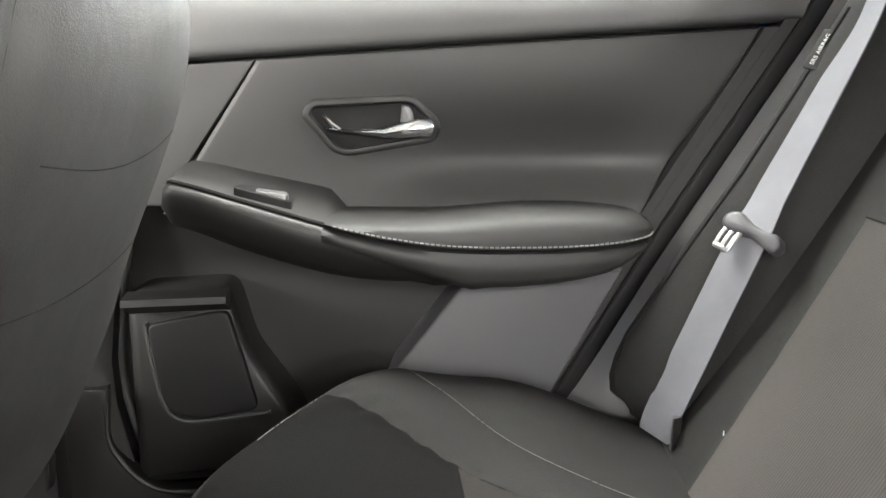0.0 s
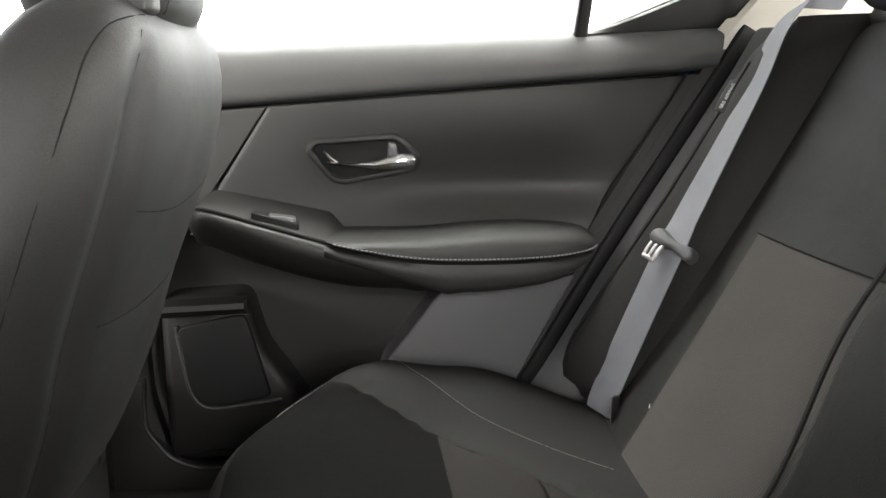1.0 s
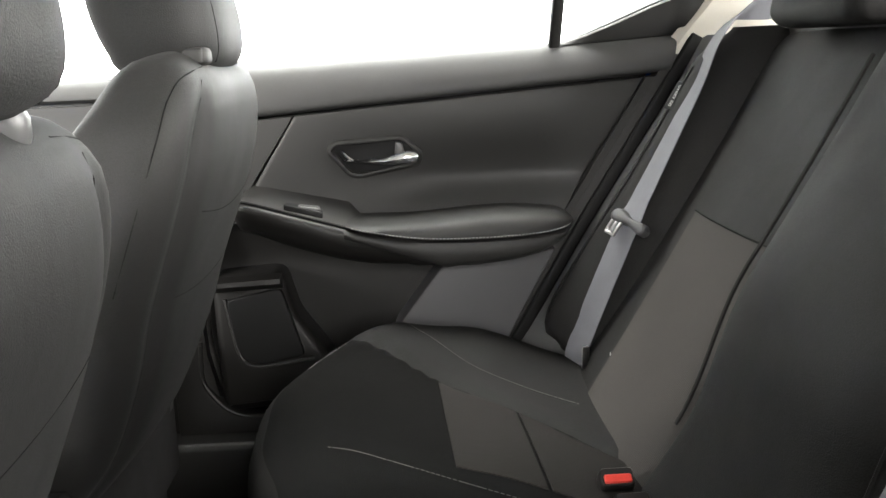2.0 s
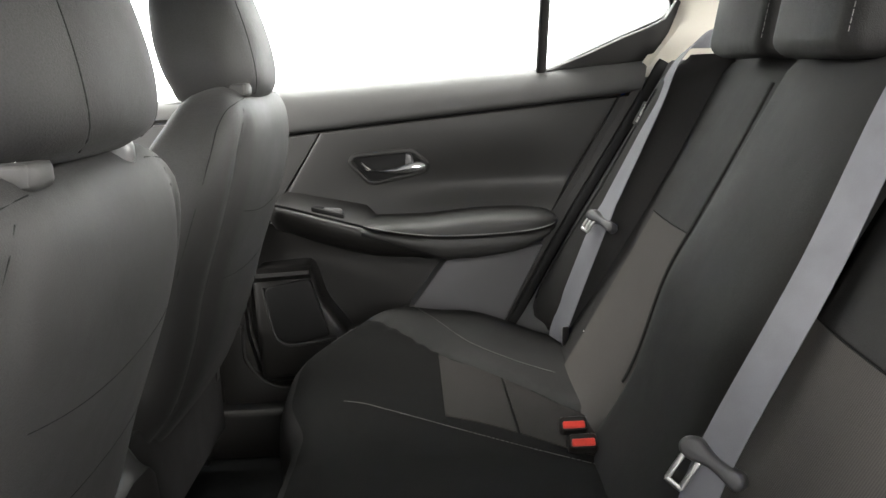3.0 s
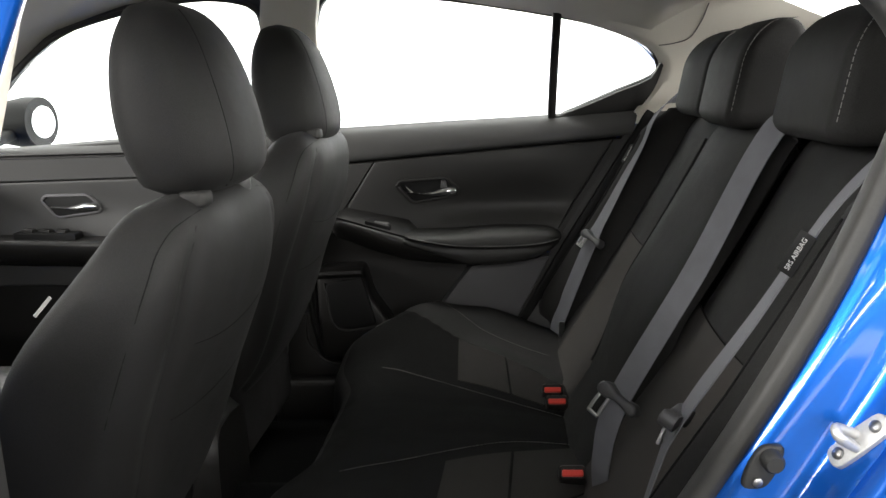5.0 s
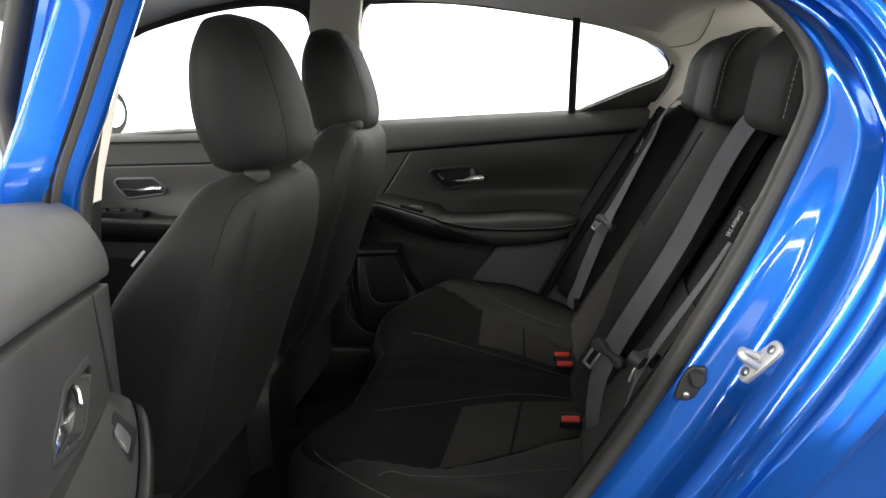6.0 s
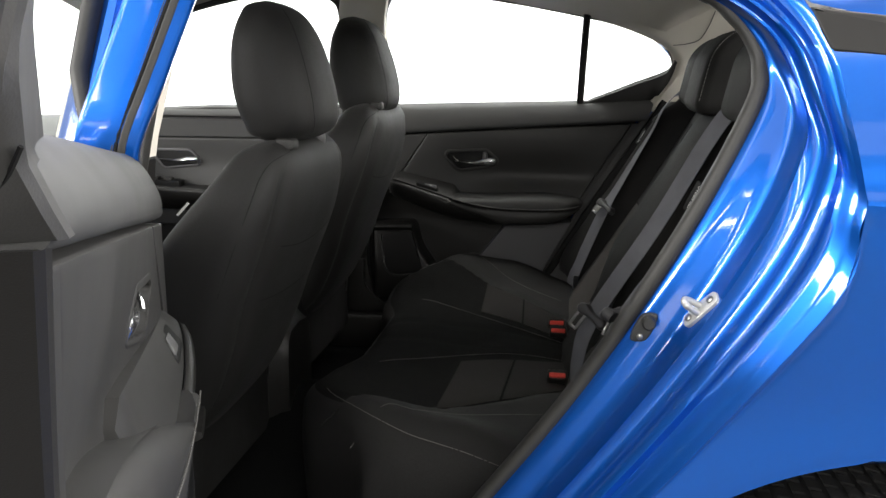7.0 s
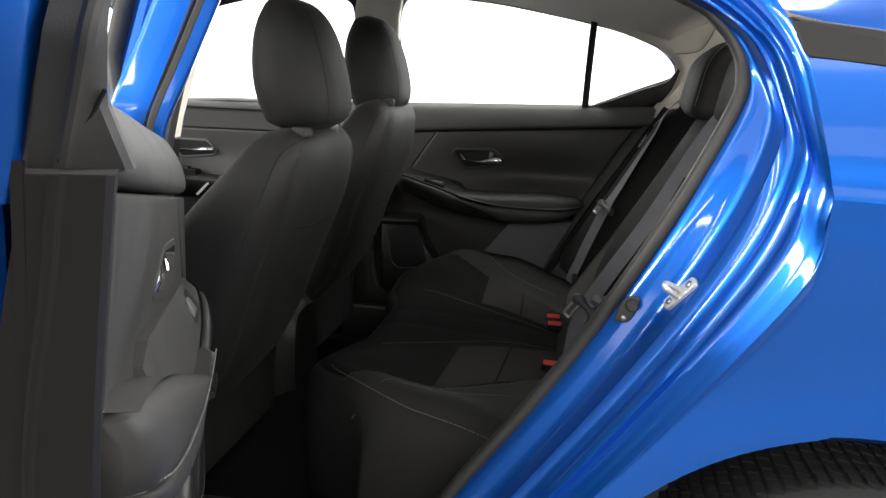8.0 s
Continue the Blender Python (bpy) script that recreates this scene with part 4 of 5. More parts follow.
def roof_edge(x):
    return lerp_table([(-1.5, 0.98), (-1.18, 1.12), (-0.98, 1.255), (-0.78, 1.311), (-0.62, 1.333), (-0.2, 1.318), (0.009, 1.298), (0.257, 1.253), (0.373, 1.222), (0.474, 1.178), (0.56, 1.225), (0.64, 1.28), (0.74, 1.285)], x)


def liner(u, v):
    x = -1.15 + 1.89 * u
    w = 2 * v - 1
    e = roof_edge(x)
    c = lerp_table([(-1.2, 1.30), (-0.9, 1.352), (-0.4, 1.372), (0.1, 1.368), (0.45, 1.345), (0.75, 1.30)], x)
    return (x, w * (tumble(e) - 0.006), e + (c - e) * (1 - abs(w) ** 2.6))


part("headliner", grid(liner, span(0, 1, 50), [0, 0.01, 0.025, *span(0.05, 0.95, 24), 0.975, 0.99, 1]), LINER, car, "light warm grey headliner cloth")


def skin(u, v):
    x = -1.25 + 2.0 * u
    w = 2 * v - 1
    e = roof_edge(max(-1.1, min(x, 0.7))) + 0.035
    c = lerp_table([(-1.25, 1.36), (-0.9, 1.42), (-0.4, 1.445), (0.1, 1.44), (0.45, 1.41), (0.75, 1.36)], x)
    return (x, w * (tumble(e) + 0.03), e + (c - e) * (1 - abs(w) ** 3.2))


part("roof", grid(skin, span(0, 1, 40), span(0, 1, 30)), PAINT, car, "glossy blue roof")
part("rear_glass", grid(lambda u, v: (0.74 + 0.50 * u, (2 * v - 1) * (0.50 + 0.06 * u), 1.295 - 0.235 * u + 0.03 * (1 - (2 * v - 1) ** 2) * (1 - u)), span(0, 1, 10), span(0, 1, 12)), GLASS, car, "clear rear window").visible_shadow = False
part("parcel_shelf", grid(lambda u, v: (0.58 + 0.66 * u, (2 * v - 1) * 0.64, 1.03 + 0.015 * u), span(0, 1, 6), span(0, 1, 8), 0.02), HARD, car, "dark parcel shelf")
part("windscreen", grid(lambda u, v: (-1.15 - 0.55 * u, (2 * v - 1) * (0.56 + 0.12 * u), 1.30 - 0.32 * u), span(0, 1, 8), span(0, 1, 8)), GLASS, car, "clear windscreen").visible_shadow = False
part("dashboard", loft([[(x, y, z) for x, z in ((-1.75, 0.94), (-1.40, 0.95), (-1.30, 0.90), (-1.32, 0.75), (-1.42, 0.60), (-1.75, 0.55))] for y in span(-0.72, 0.72, 8)]), HARD, car, "black dashboard")
part("bulkhead", grid(lambda u, v: (-1.72, -0.8 + 1.6 * u, 0.2 + 0.78 * v), span(0, 1, 2), span(0, 1, 2), 0.02), DARK, car)
part("boot_wall", grid(lambda u, v: (1.26, -0.84 + 1.68 * u, 0.3 + 0.76 * v), span(0, 1, 2), span(0, 1, 2), 0.02), PAINT, car)
part("boot_lid", grid(lambda u, v: (1.22 + 0.55 * u, -0.8 + 1.6 * v, 1.065 - 0.05 * u * u), span(0, 1, 6), span(0, 1, 8), 0.02), PAINT, car, "blue boot lid")
def carpet(u, v):
    x, y = -1.7 + 2.1 * u, -0.70 + 1.4 * v
    tunnel = 0.13 * math.exp(-(y / 0.13) ** 2)
    return (x, y, 0.245 + tunnel + 0.06 * ease(0.62, 0.70, abs(y)))
part("floor_carpet", grid(carpet, span(0, 1, 24), span(0, 1, 40)), CARPET, car, "black floor carpet")
rings = []
for x in [-1.25, -1.2, *span(-1.1, -0.50, 8), -0.44, -0.405, -0.39, -0.385]:
    k = 1 - ease(-0.46, -0.385, x) * 0.25
    rings.append([(x, w * 0.11 * k, 0.30 + (h - 0.30) * k) for w, h in ((-1, 0.30), (-1, 0.50), (-0.92, 0.565), (-0.7, 0.59), (0, 0.598), (0.7, 0.59), (0.92, 0.565), (1, 0.50), (1, 0.30))])
console = thing("centre_console", (-0.8, 0, 0.3), "black plastic centre console between the front seats", "console")
part("body", loft(rings), HARD, console, "", 50)
part("armrest_lid", plate(round_poly([(-0.72, -0.085), (-0.43, -0.080), (-0.43, 0.080), (-0.72, 0.085)], 0.03, 4), 0.592, 0.626, 0.014, lambda x, w, h: (x, w, h)), SOFT, console, "padded black armrest lid")


# ---- rear wheel ----
def wheel(x, y):
    wh = thing("wheel", (x, y, 0), "black tyre on a dark alloy wheel under the arch", "wheel", "wheels")
    prof = [(0.20, -0.09), (0.264, -0.102), (0.291, -0.098), (0.3, -0.082), (0.302, -0.075), (0.302, 0.075), (0.3, 0.082), (0.291, 0.098), (0.264, 0.102), (0.20, 0.09)]
    rings = [[(x + r * math.cos(a), y + w, 0.302 + r * math.sin(a)) for r, w in prof] for a in [2 * math.pi * i / 96 for i in range(96)]]
    ty = part("tyre", loft(rings, ends=True), TYRE, wh, "black treaded tyre")
    blocks = []
    for i in range(96):
        a = 2 * math.pi * i / 96
        for w in (-0.064, -0.033, 0.0, 0.033, 0.064):
            pts = []
            for r in (0.2995, 0.306):
                pts.append([(x + r * math.cos(a + d), y + w + c + s * 6 * d, 0.302 + r * math.sin(a + d)) for d, c, s in ((-0.022, -0.012, 0.05), (0.022, -0.012, 0.05), (0.022, 0.012, 0.05), (-0.022, 0.012, 0.05))])
            blocks.append(loft(pts))
    for i, b in enumerate(blocks):
        if i == 0:
            allb = bmesh.new()
        me = bpy.data.meshes.new("tmp")
        b.to_mesh(me)
        allb.from_mesh(me)
        b.free()
        bpy.data.meshes.remove(me)
    tagged(part("tread", allb, TYRE, ty), kind="stuff")
    part("rim", loft([[(x + r * math.cos(a), y + w, 0.302 + r * math.sin(a)) for r, w in ((0.215, -0.08), (0.205, -0.02), (0.06, -0.06), (0.06, 0.02), (0.205, 0.08))] for a in [2 * math.pi * i / 40 for i in range(40)]], ends=True), HARD, wh, "dark alloy rim")
    return wh


wheel(0.66, -0.765)
wheel(0.66, 0.765)
for s in (1, -1):
    part("wheel_liner", loft([[(0.645 + r * math.cos(a), s * w, 0.250 + r * math.sin(a)) for r, w in ((0.422, 0.845), (0.427, 0.64), (0.432, 0.64), (0.437, 0.845))] for a in [radians(-10 + 200 * i / 30) for i in range(31)]]), DARK, car, "black wheel arch liner")


# ---- front seats ----
def front_seat():
    cy = -0.33
    seat = thing("front_seat", (-0.55, cy, 0.25), "charcoal cloth front seat with a separate headrest", "car seat", "front seats")
    back = [(0.40, -0.470), (0.49, -0.388), (0.534, -0.360), (0.625, -0.320), (0.70, -0.296), (0.82, -0.250), (0.90, -0.228), (0.945, -0.225), (0.972, -0.240), (0.987, -0.262)]
    wide = [(0.40, 0.175), (0.53, 0.195), (0.66, 0.232), (0.80, 0.258), (0.88, 0.250), (0.93, 0.228), (0.955, 0.205), (0.978, 0.170), (0.987, 0.12)]
    deep = [(0.40, 0.17), (0.60, 0.20), (0.80, 0.175), (0.90, 0.145), (0.955, 0.11), (0.978, 0.065), (0.987, 0.02)]
    rings = []
    n = 96
    for z in [0.40, 0.42, *span(0.46, 0.90, 22), 0.92, 0.94, 0.955, 0.967, 0.977, 0.983, 0.987]:
        xb, w, d = smooth_table(back, z), smooth_table(wide, z), smooth_table(deep, z)
        ring = []
        for i in range(n):
            a = 2 * math.pi * i / n
            c, s = math.cos(a), math.sin(a)
            e = 2 / 3.6
            px, py = abs(c) ** e * (1 if c > 0 else -1), abs(s) ** e * (1 if s > 0 else -1)
            x = xb - d / 2 + d / 2 * px
            if px < 0:
                x -= 0.035 * ease(0.55, 1.0, abs(py)) * ease(0.95, 0.8, z)
            else:
                x += 0.012 * (1 - py * py) * ease(0.97, 0.85, z) - 0.011 * math.exp(-((abs(py) - 0.73) / 0.07) ** 2) * ease(0.965, 0.90, z)
            ring.append((x, cy + w * py, z))
        rings.append(ring)
    b = part("backrest", loft(rings), FABRIC, seat, "charcoal cloth backrest", 60)
    def on_back(y, z):
        w, d = smooth_table(wide, z), smooth_table(deep, z)
        py = min(0.98, abs(y) / w)
        px = (1 - py ** 3.6) ** (1 / 3.6)
        return smooth_table(back, z) - d / 2 + d / 2 * px + (0.012 * (1 - py * py)) * ease(0.97, 0.85, z) - 0.011 * math.exp(-((py - 0.73) / 0.07) ** 2) * ease(0.965, 0.90, z)
    for s in (-1, 1):
        seam = []
        for z in span(0.45, 0.955, 26):
            y = s * 0.73 * smooth_table(wide, z)
            seam.append((on_back(y, z) - 0.0002, cy + y, z))
        part("back_seam", sweep(seam, circle(0.0008, 5), (1, 0, 0)), SEAM, b, "dark sewn seam")
        edge = []
        for y, z in ((0.115, 0.969), (0.16, 0.964), (0.193, 0.955), (0.222, 0.934), (0.240, 0.903), (0.249, 0.874), (0.252, 0.811), (0.243, 0.74)):
            py = min(0.975, y / smooth_table(wide, z))
            px = (1 - py ** 3.6) ** (1 / 3.6)
            d = smooth_table(deep, z)
            edge.append((smooth_table(back, z) - d / 2 + d / 2 * px - 0.0006, cy + s * smooth_table(wide, z) * py, z))
        part("edge_seam", sweep(smooth_path(edge, 5), circle(0.0008, 5), (1, 0, 0)), SEAM, b, "dark sewn seam")
    for top, dip in ((0.815, 0.02), (0.715, 0.012)):
        arc = [(on_back(y, top - dip * math.cos(9 * y)) - 0.0003, cy + y, top - dip * math.cos(9 * y)) for y in span(-0.15, 0.15, 24)]
        part("pocket_seam", sweep(arc, circle(0.0006, 5), (1, 0, 0)), SEAM, b, "dark sewn pocket seam")
    # cushion
    rings = []
    for x in [-1.02, -1.0, *span(-0.96, -0.46, 10), -0.43]:
        k = 1 - 0.5 * ease(-0.97, -1.03, x)
        rings.append([(x, cy + w * 0.25, 0.30 + (h - 0.30) * k) for w, h in ((-1, 0.30), (-1.02, 0.42), (-0.95, 0.485), (-0.8, 0.50), (-0.5, 0.475), (0, 0.465), (0.5, 0.475), (0.8, 0.50), (0.95, 0.485), (1.02, 0.42), (1, 0.30))])
    part("cushion", loft(rings), FABRIC, seat, "", 60)
    for s in (-1, 1):
        part("seat_rail", sweep([(-1.0, cy + s * 0.2, 0.275), (-0.45, cy + s * 0.2, 0.275)], rounded(0.05, 0.05, 0.008), (0, 0, 1)), DARK, seat)
        part("recliner_cover", loft([[(-0.50 + 0.075 * r * math.cos(a), cy + s * (0.225 + 0.03 * h), 0.44 + 0.095 * r * math.sin(a)) for a in [2 * math.pi * i / 20 for i in range(20)]] for r, h in ((1.0, 0), (1.0, 0.7), (0.94, 0.93), (0.8, 1.0))]), HARD, seat, "black plastic recliner cover")
    # posts with guides
    for gx, gy, boxy in ((-0.252, -0.096, True), (-0.252, 0.080, False)):
        y = cy + gy
        part("headrest_post", sweep([(gx, y, 0.965), (gx - 0.004, y, 1.00), (gx - 0.012, y, 1.06)], circle(0.0065, 12), (0, 1, 0)), CHROME, seat, "chrome headrest post")
        if boxy:
            oval = round_poly([(gx - 0.018, y - 0.019), (gx + 0.018, y - 0.019), (gx + 0.018, y + 0.019), (gx - 0.018, y + 0.019)], 0.012, 5)
            g = part("post_guide", loft([[(x, w, z) for x, w in inset(oval, d)] for d, z in ((0.006, 0.970), (0.001, 0.973), (0.0, 0.976), (0.0, 0.985), (0.0015, 0.989), (0.005, 0.9905))]), SOFT, seat, "dark grey plastic oval post guide", 50)
            half = round_poly([(gx - 0.014, y - 0.0200), (gx + 0.014, y - 0.0200), (gx + 0.014, y - 0.009), (gx - 0.014, y - 0.009)], 0.006, 3)
            part("button", loft([[(x, w, z) for x, w in inset(half, d)] for d, z in ((0.001, 0.974), (0.0, 0.986), (0.001, 0.989), (0.003, 0.9898))]), SOFT, g, "", 50)
        else:
            part("post_guide", loft([[(gx + r * math.cos(a), y + r * math.sin(a), z) for a in [2 * math.pi * i / 24 for i in range(24)]] for r, z in ((0.013, 0.964), (0.016, 0.972), (0.016, 0.983), (0.0145, 0.987), (0.009, 0.9885))]), SIDEP, seat, "grey post collar", 50)
    # headrest
    rear = [(0.985, -0.232), (0.995, -0.212), (1.01, -0.202), (1.04, -0.200), (1.08, -0.206), (1.13, -0.220), (1.17, -0.236), (1.20, -0.256), (1.218, -0.279), (1.225, -0.305)]
    fore = [(0.985, -0.310), (0.995, -0.335), (1.01, -0.342), (1.04, -0.354), (1.08, -0.362), (1.13, -0.363), (1.17, -0.358), (1.20, -0.348), (1.218, -0.338), (1.225, -0.315)]
    hw = [(0.985, 0.095), (0.995, 0.112), (1.01, 0.121), (1.04, 0.128), (1.08, 0.128), (1.13, 0.122), (1.17, 0.109), (1.20, 0.088), (1.218, 0.060), (1.225, 0.02)]
    rings = []
    for z in [0.985, 0.989, 0.995, 1.002, *span(1.01, 1.19, 16), 1.20, 1.21, 1.216, 1.221, 1.224, 1.225]:
        a0, a1, w = smooth_table(rear, z), smooth_table(fore, z), smooth_table(hw, z)
        ring = []
        for i in range(36):
            a = 2 * math.pi * i / 36
            c, s = math.cos(a), math.sin(a)
            e = 2 / 2.7
            px, py = abs(c) ** e * (1 if c > 0 else -1), abs(s) ** e * (1 if s > 0 else -1)
            ring.append(((a0 + a1) / 2 + (a0 - a1) / 2 * px, cy + w * py, z))
        rings.append(ring)
    h = part("headrest", loft(rings), FABRIC, seat, "charcoal cloth headrest", 70)
    for s in (-1, 1):
        seam = []
        for z in span(0.992, 1.21, 24):
            a0, a1, w = smooth_table(rear, z), smooth_table(fore, z), smooth_table(hw, z)
            py = 0.60
            px = (1 - py ** 2.7) ** (1 / 2.7)
            seam.append(((a0 + a1) / 2 + (a0 - a1) / 2 * px - 0.0006, cy + s * w * py, z))
        part("headrest_seam", sweep(seam, circle(0.0009, 5), (1, 0, 0)), SEAM, h)
    # airbag tag on the outer flank
    part("side_tag", sweep([(-0.358, cy - 0.262, 0.900), (-0.376, cy - 0.266, 0.880)], rounded(0.004, 0.002, 0.0008, 1), (0, 1, 0)), LABEL, b, "small white cloth tag")
    return seat


near_seat = front_seat()
far_seat = copy_thing(near_seat, Matrix.Translation((0.0, 0.665, 0.036)) @ near_seat.matrix_basis)
far_seat["label"] = "charcoal cloth front seat with its headrest pushed fully down"
for o in far_seat.children:
    if o.name.startswith("headrest") and "post" not in o.name:
        o.matrix_basis = Matrix.Translation((-0.02, 0, -0.026)) @ o.matrix_basis


# ---- rear bench ----
def bench_front(y):
    return -0.250 + 0.042 * ease(0.29, 0.13, abs(y)) + 0.182 * ease(0.35, 0.66, abs(y)) ** 1.3


def bench_z(x, y):
    a = abs(y)
    z = 0.512 + 0.040 * math.exp(-((a - 0.585) / 0.085) ** 2) * ease(0.28, 0.05, x)
    z += 0.010 * math.exp(-((x + 0.10) / 0.09) ** 2) + 0.030 * math.exp(-((a - 0.45) / 0.14) ** 2) * ease(0.06, -0.12, x)
    z -= 0.006 * math.exp(-((a - 0.06) / 0.012) ** 2) * 0.6
    z -= 0.030 * ease(0.05, 0.30, x)
    d = a - bench_seam(x)
    z += 0.007 * ease(-0.004, 0.03, d) - 0.003 * math.exp(-(d / 0.006) ** 2)
    return z


def bench_seam(x):
    """How far from the middle the seam runs between the seating cloth and the smooth outer cushion."""
    return smooth_table([(-0.20, 0.575), (-0.135, 0.537), (-0.045, 0.486), (0.045, 0.424), (0.14, 0.338), (0.25, 0.225), (0.35, 0.150)], x)


bench = thing("rear_seat", (0, 0, 0.27), "charcoal cloth rear bench seat with ribbed inserts and three headrests", "car seat")


def bench_side(edge):
    drop = 0.020 * max(0, 1 - max(0, edge - 0.028) / 0.042) ** 2
    return drop + 0.075 * (1 - math.sqrt(max(0, 1 - max(0, 1 - edge / 0.028) ** 2)))


def bench_fn(u, v):
    if v < 0 or v > 1:
        x, y, z = bench_fn(u, 0.0 if v < 0 else 1.0)
        return (x + 0.01, y * 0.985, 0.24)
    y = -0.655 + 1.31 * v
    f = bench_front(y)
    edge = min(v, 1 - v) * 1.31
    side = bench_side(edge)
    if u < 0.25:
        k = u / 0.25
        z = 0.22 + (bench_z(f + 0.07, y) - 0.06 - side - 0.22) * k
        x = f + 0.012 - 0.016 * math.sin(k * math.pi * 0.6)
    else:
        k = (u - 0.25) / 0.75
        x = f + (0.34 - f) * k ** 1.25
        d = x - f
        roll = 0.06 * (1 - math.sqrt(max(0, 1 - max(0, 1 - d / 0.06) ** 2)))
        z = bench_z(x, y) - roll - side
        if d < 0.07:
            z = bench_z(f + 0.07, y) * (1 - d / 0.07) + bench_z(x, y) * d / 0.07 - roll - side
    return (x, y, z)


def split_cushion():
    """The cushion as three meshes, parted along the two seams."""
    bm = grid(bench_fn, [*span(0, 0.25, 6)[:-1], *span(0.25, 0.5, 26)[:-1], *span(0.5, 1, 24)], [-1, 0, 0.003, 0.008, 0.015, 0.025, 0.035, *span(0.05, 0.95, 70), 0.965, 0.975, 0.985, 0.992, 0.997, 1, 2])
    knots = [(x, bench_seam(x)) for x in span(-0.20, 0.35, 11)]
    for (ax, ay), (bx, by) in zip(knots, knots[1:]):
        for side in (1, -1):
            bmesh.ops.bisect_plane(bm, geom=bm.verts[:] + bm.edges[:] + bm.faces[:], dist=1e-5, plane_co=(ax, side * ay, 0), plane_no=(by - ay, -side * (bx - ax), 0))
    for name, mat, keep, label in (("centre_cushion", VELOUR, lambda d, y: d < 0, "matt black seating cloth"), ("outer_cushion", REARSHADE, lambda d, y: d >= 0, "smooth charcoal cloth round the front and the sides"),):
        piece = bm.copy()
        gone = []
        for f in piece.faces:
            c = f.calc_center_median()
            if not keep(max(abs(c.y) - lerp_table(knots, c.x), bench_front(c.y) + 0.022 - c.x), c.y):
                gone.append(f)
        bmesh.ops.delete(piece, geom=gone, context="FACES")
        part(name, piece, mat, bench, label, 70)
    bm.free()



def lay(x, y, up=0.0015):
    f = bench_front(y)
    d = x - f
    roll = 0.06 * (1 - math.sqrt(max(0, 1 - max(0, 1 - d / 0.06) ** 2)))
    edge = 0.655 - abs(y)
    side = bench_side(edge)
    k = min(1, d / 0.07)
    return (x, y, bench_z(f + 0.07, y) * (1 - k) + bench_z(x, y) * k - roll - side + up)


split_cushion()


def stitch_line(name, pts, parent, mat=THREAD, step=0.006, gap=0.0026, r=0.0005, up=(0, 0, 1)):
    path = smooth_path(pts, 12)
    out, acc, cur = [], 0.0, [path[0]]
    for p, q in zip(path, path[1:]):
        L = (q - p).length
        k = max(1, int(L / 0.0023))
        for j in range(k):
            s = p.lerp(q, (j + 1) / k)
            acc += L / k
            cur.append(s)
            if acc > step - gap:
                if len(cur) > 1:
                    out.append(sweep([cur[0], cur[-1]], circle(r, 4), up))
                acc, cur = -gap, []
            if acc < 0 or not cur:
                cur = [s]
    return part(name, merged(*out), mat, parent, "fine grey stitch line")


for s in (1, -1):
    def tapered(x0, x1):
        """A ribbed piece between the stitching and the outer seam."""
        def fn(u, v):
            x = x0 + (x1 - x0) * u - 0.010 * v
            a, b = 0.182 - 0.5 * (x - 0.03), bench_seam(x) - 0.003
            return lay(x, s * (a + (b - a) * v), 0.0025)
        return grid(fn, span(0, 1, 14), span(0, 1, 16), 0.002)
    ins = tapered(0.026, 0.131)
    part("insert", ins, RIBBED_SHADE, bench, "lighter ribbed cloth insert")
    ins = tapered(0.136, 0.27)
    part("insert", ins, RIBBED_SHADE, bench, "lighter ribbed cloth insert")
    part("seam", sweep(smooth_path([lay(*p, 0.0) for p in [(x, s * bench_seam(x)) for x in span(-0.165, 0.30, 16)]], 4), circle(0.0015, 5), (0, 0, 1)), SEAM, bench, "dark sewn seam")
    stitch_line("stitching", [lay(*p, 0.0012) for p in ((-0.10, s * 0.597), (-0.05, s * 0.578), (0.0, s * 0.553), (0.07, s * 0.485), (0.15, s * 0.425), (0.22, s * 0.385))], bench, DIMTHREAD)
    stitch_line("stitching", [lay(*p, 0.0012) for p in ((-0.135, s * 0.238), (-0.10, s * 0.222), (-0.052, s * 0.195), (0.115, s * 0.097), (0.25, s * 0.055))], bench, DIMTHREAD)
    stitch_line("stitching", [lay(*p, 0.0012) for p in ((-0.180, s * 0.455), (-0.155, s * 0.495), (-0.102, s * 0.56), (-0.047, s * 0.604), (0.002, s * 0.617), (0.046, s * 0.622), (0.10, s * 0.626), (0.2, s * 0.626))], bench, DIMTHREAD, r=0.0008)

# ---- rear backrest ----
backrest = bench


def back_x(z):
    return 0.289 + 0.60 * (z - 0.545) + 0.012 * math.sin((z - 0.5) * 6.0)


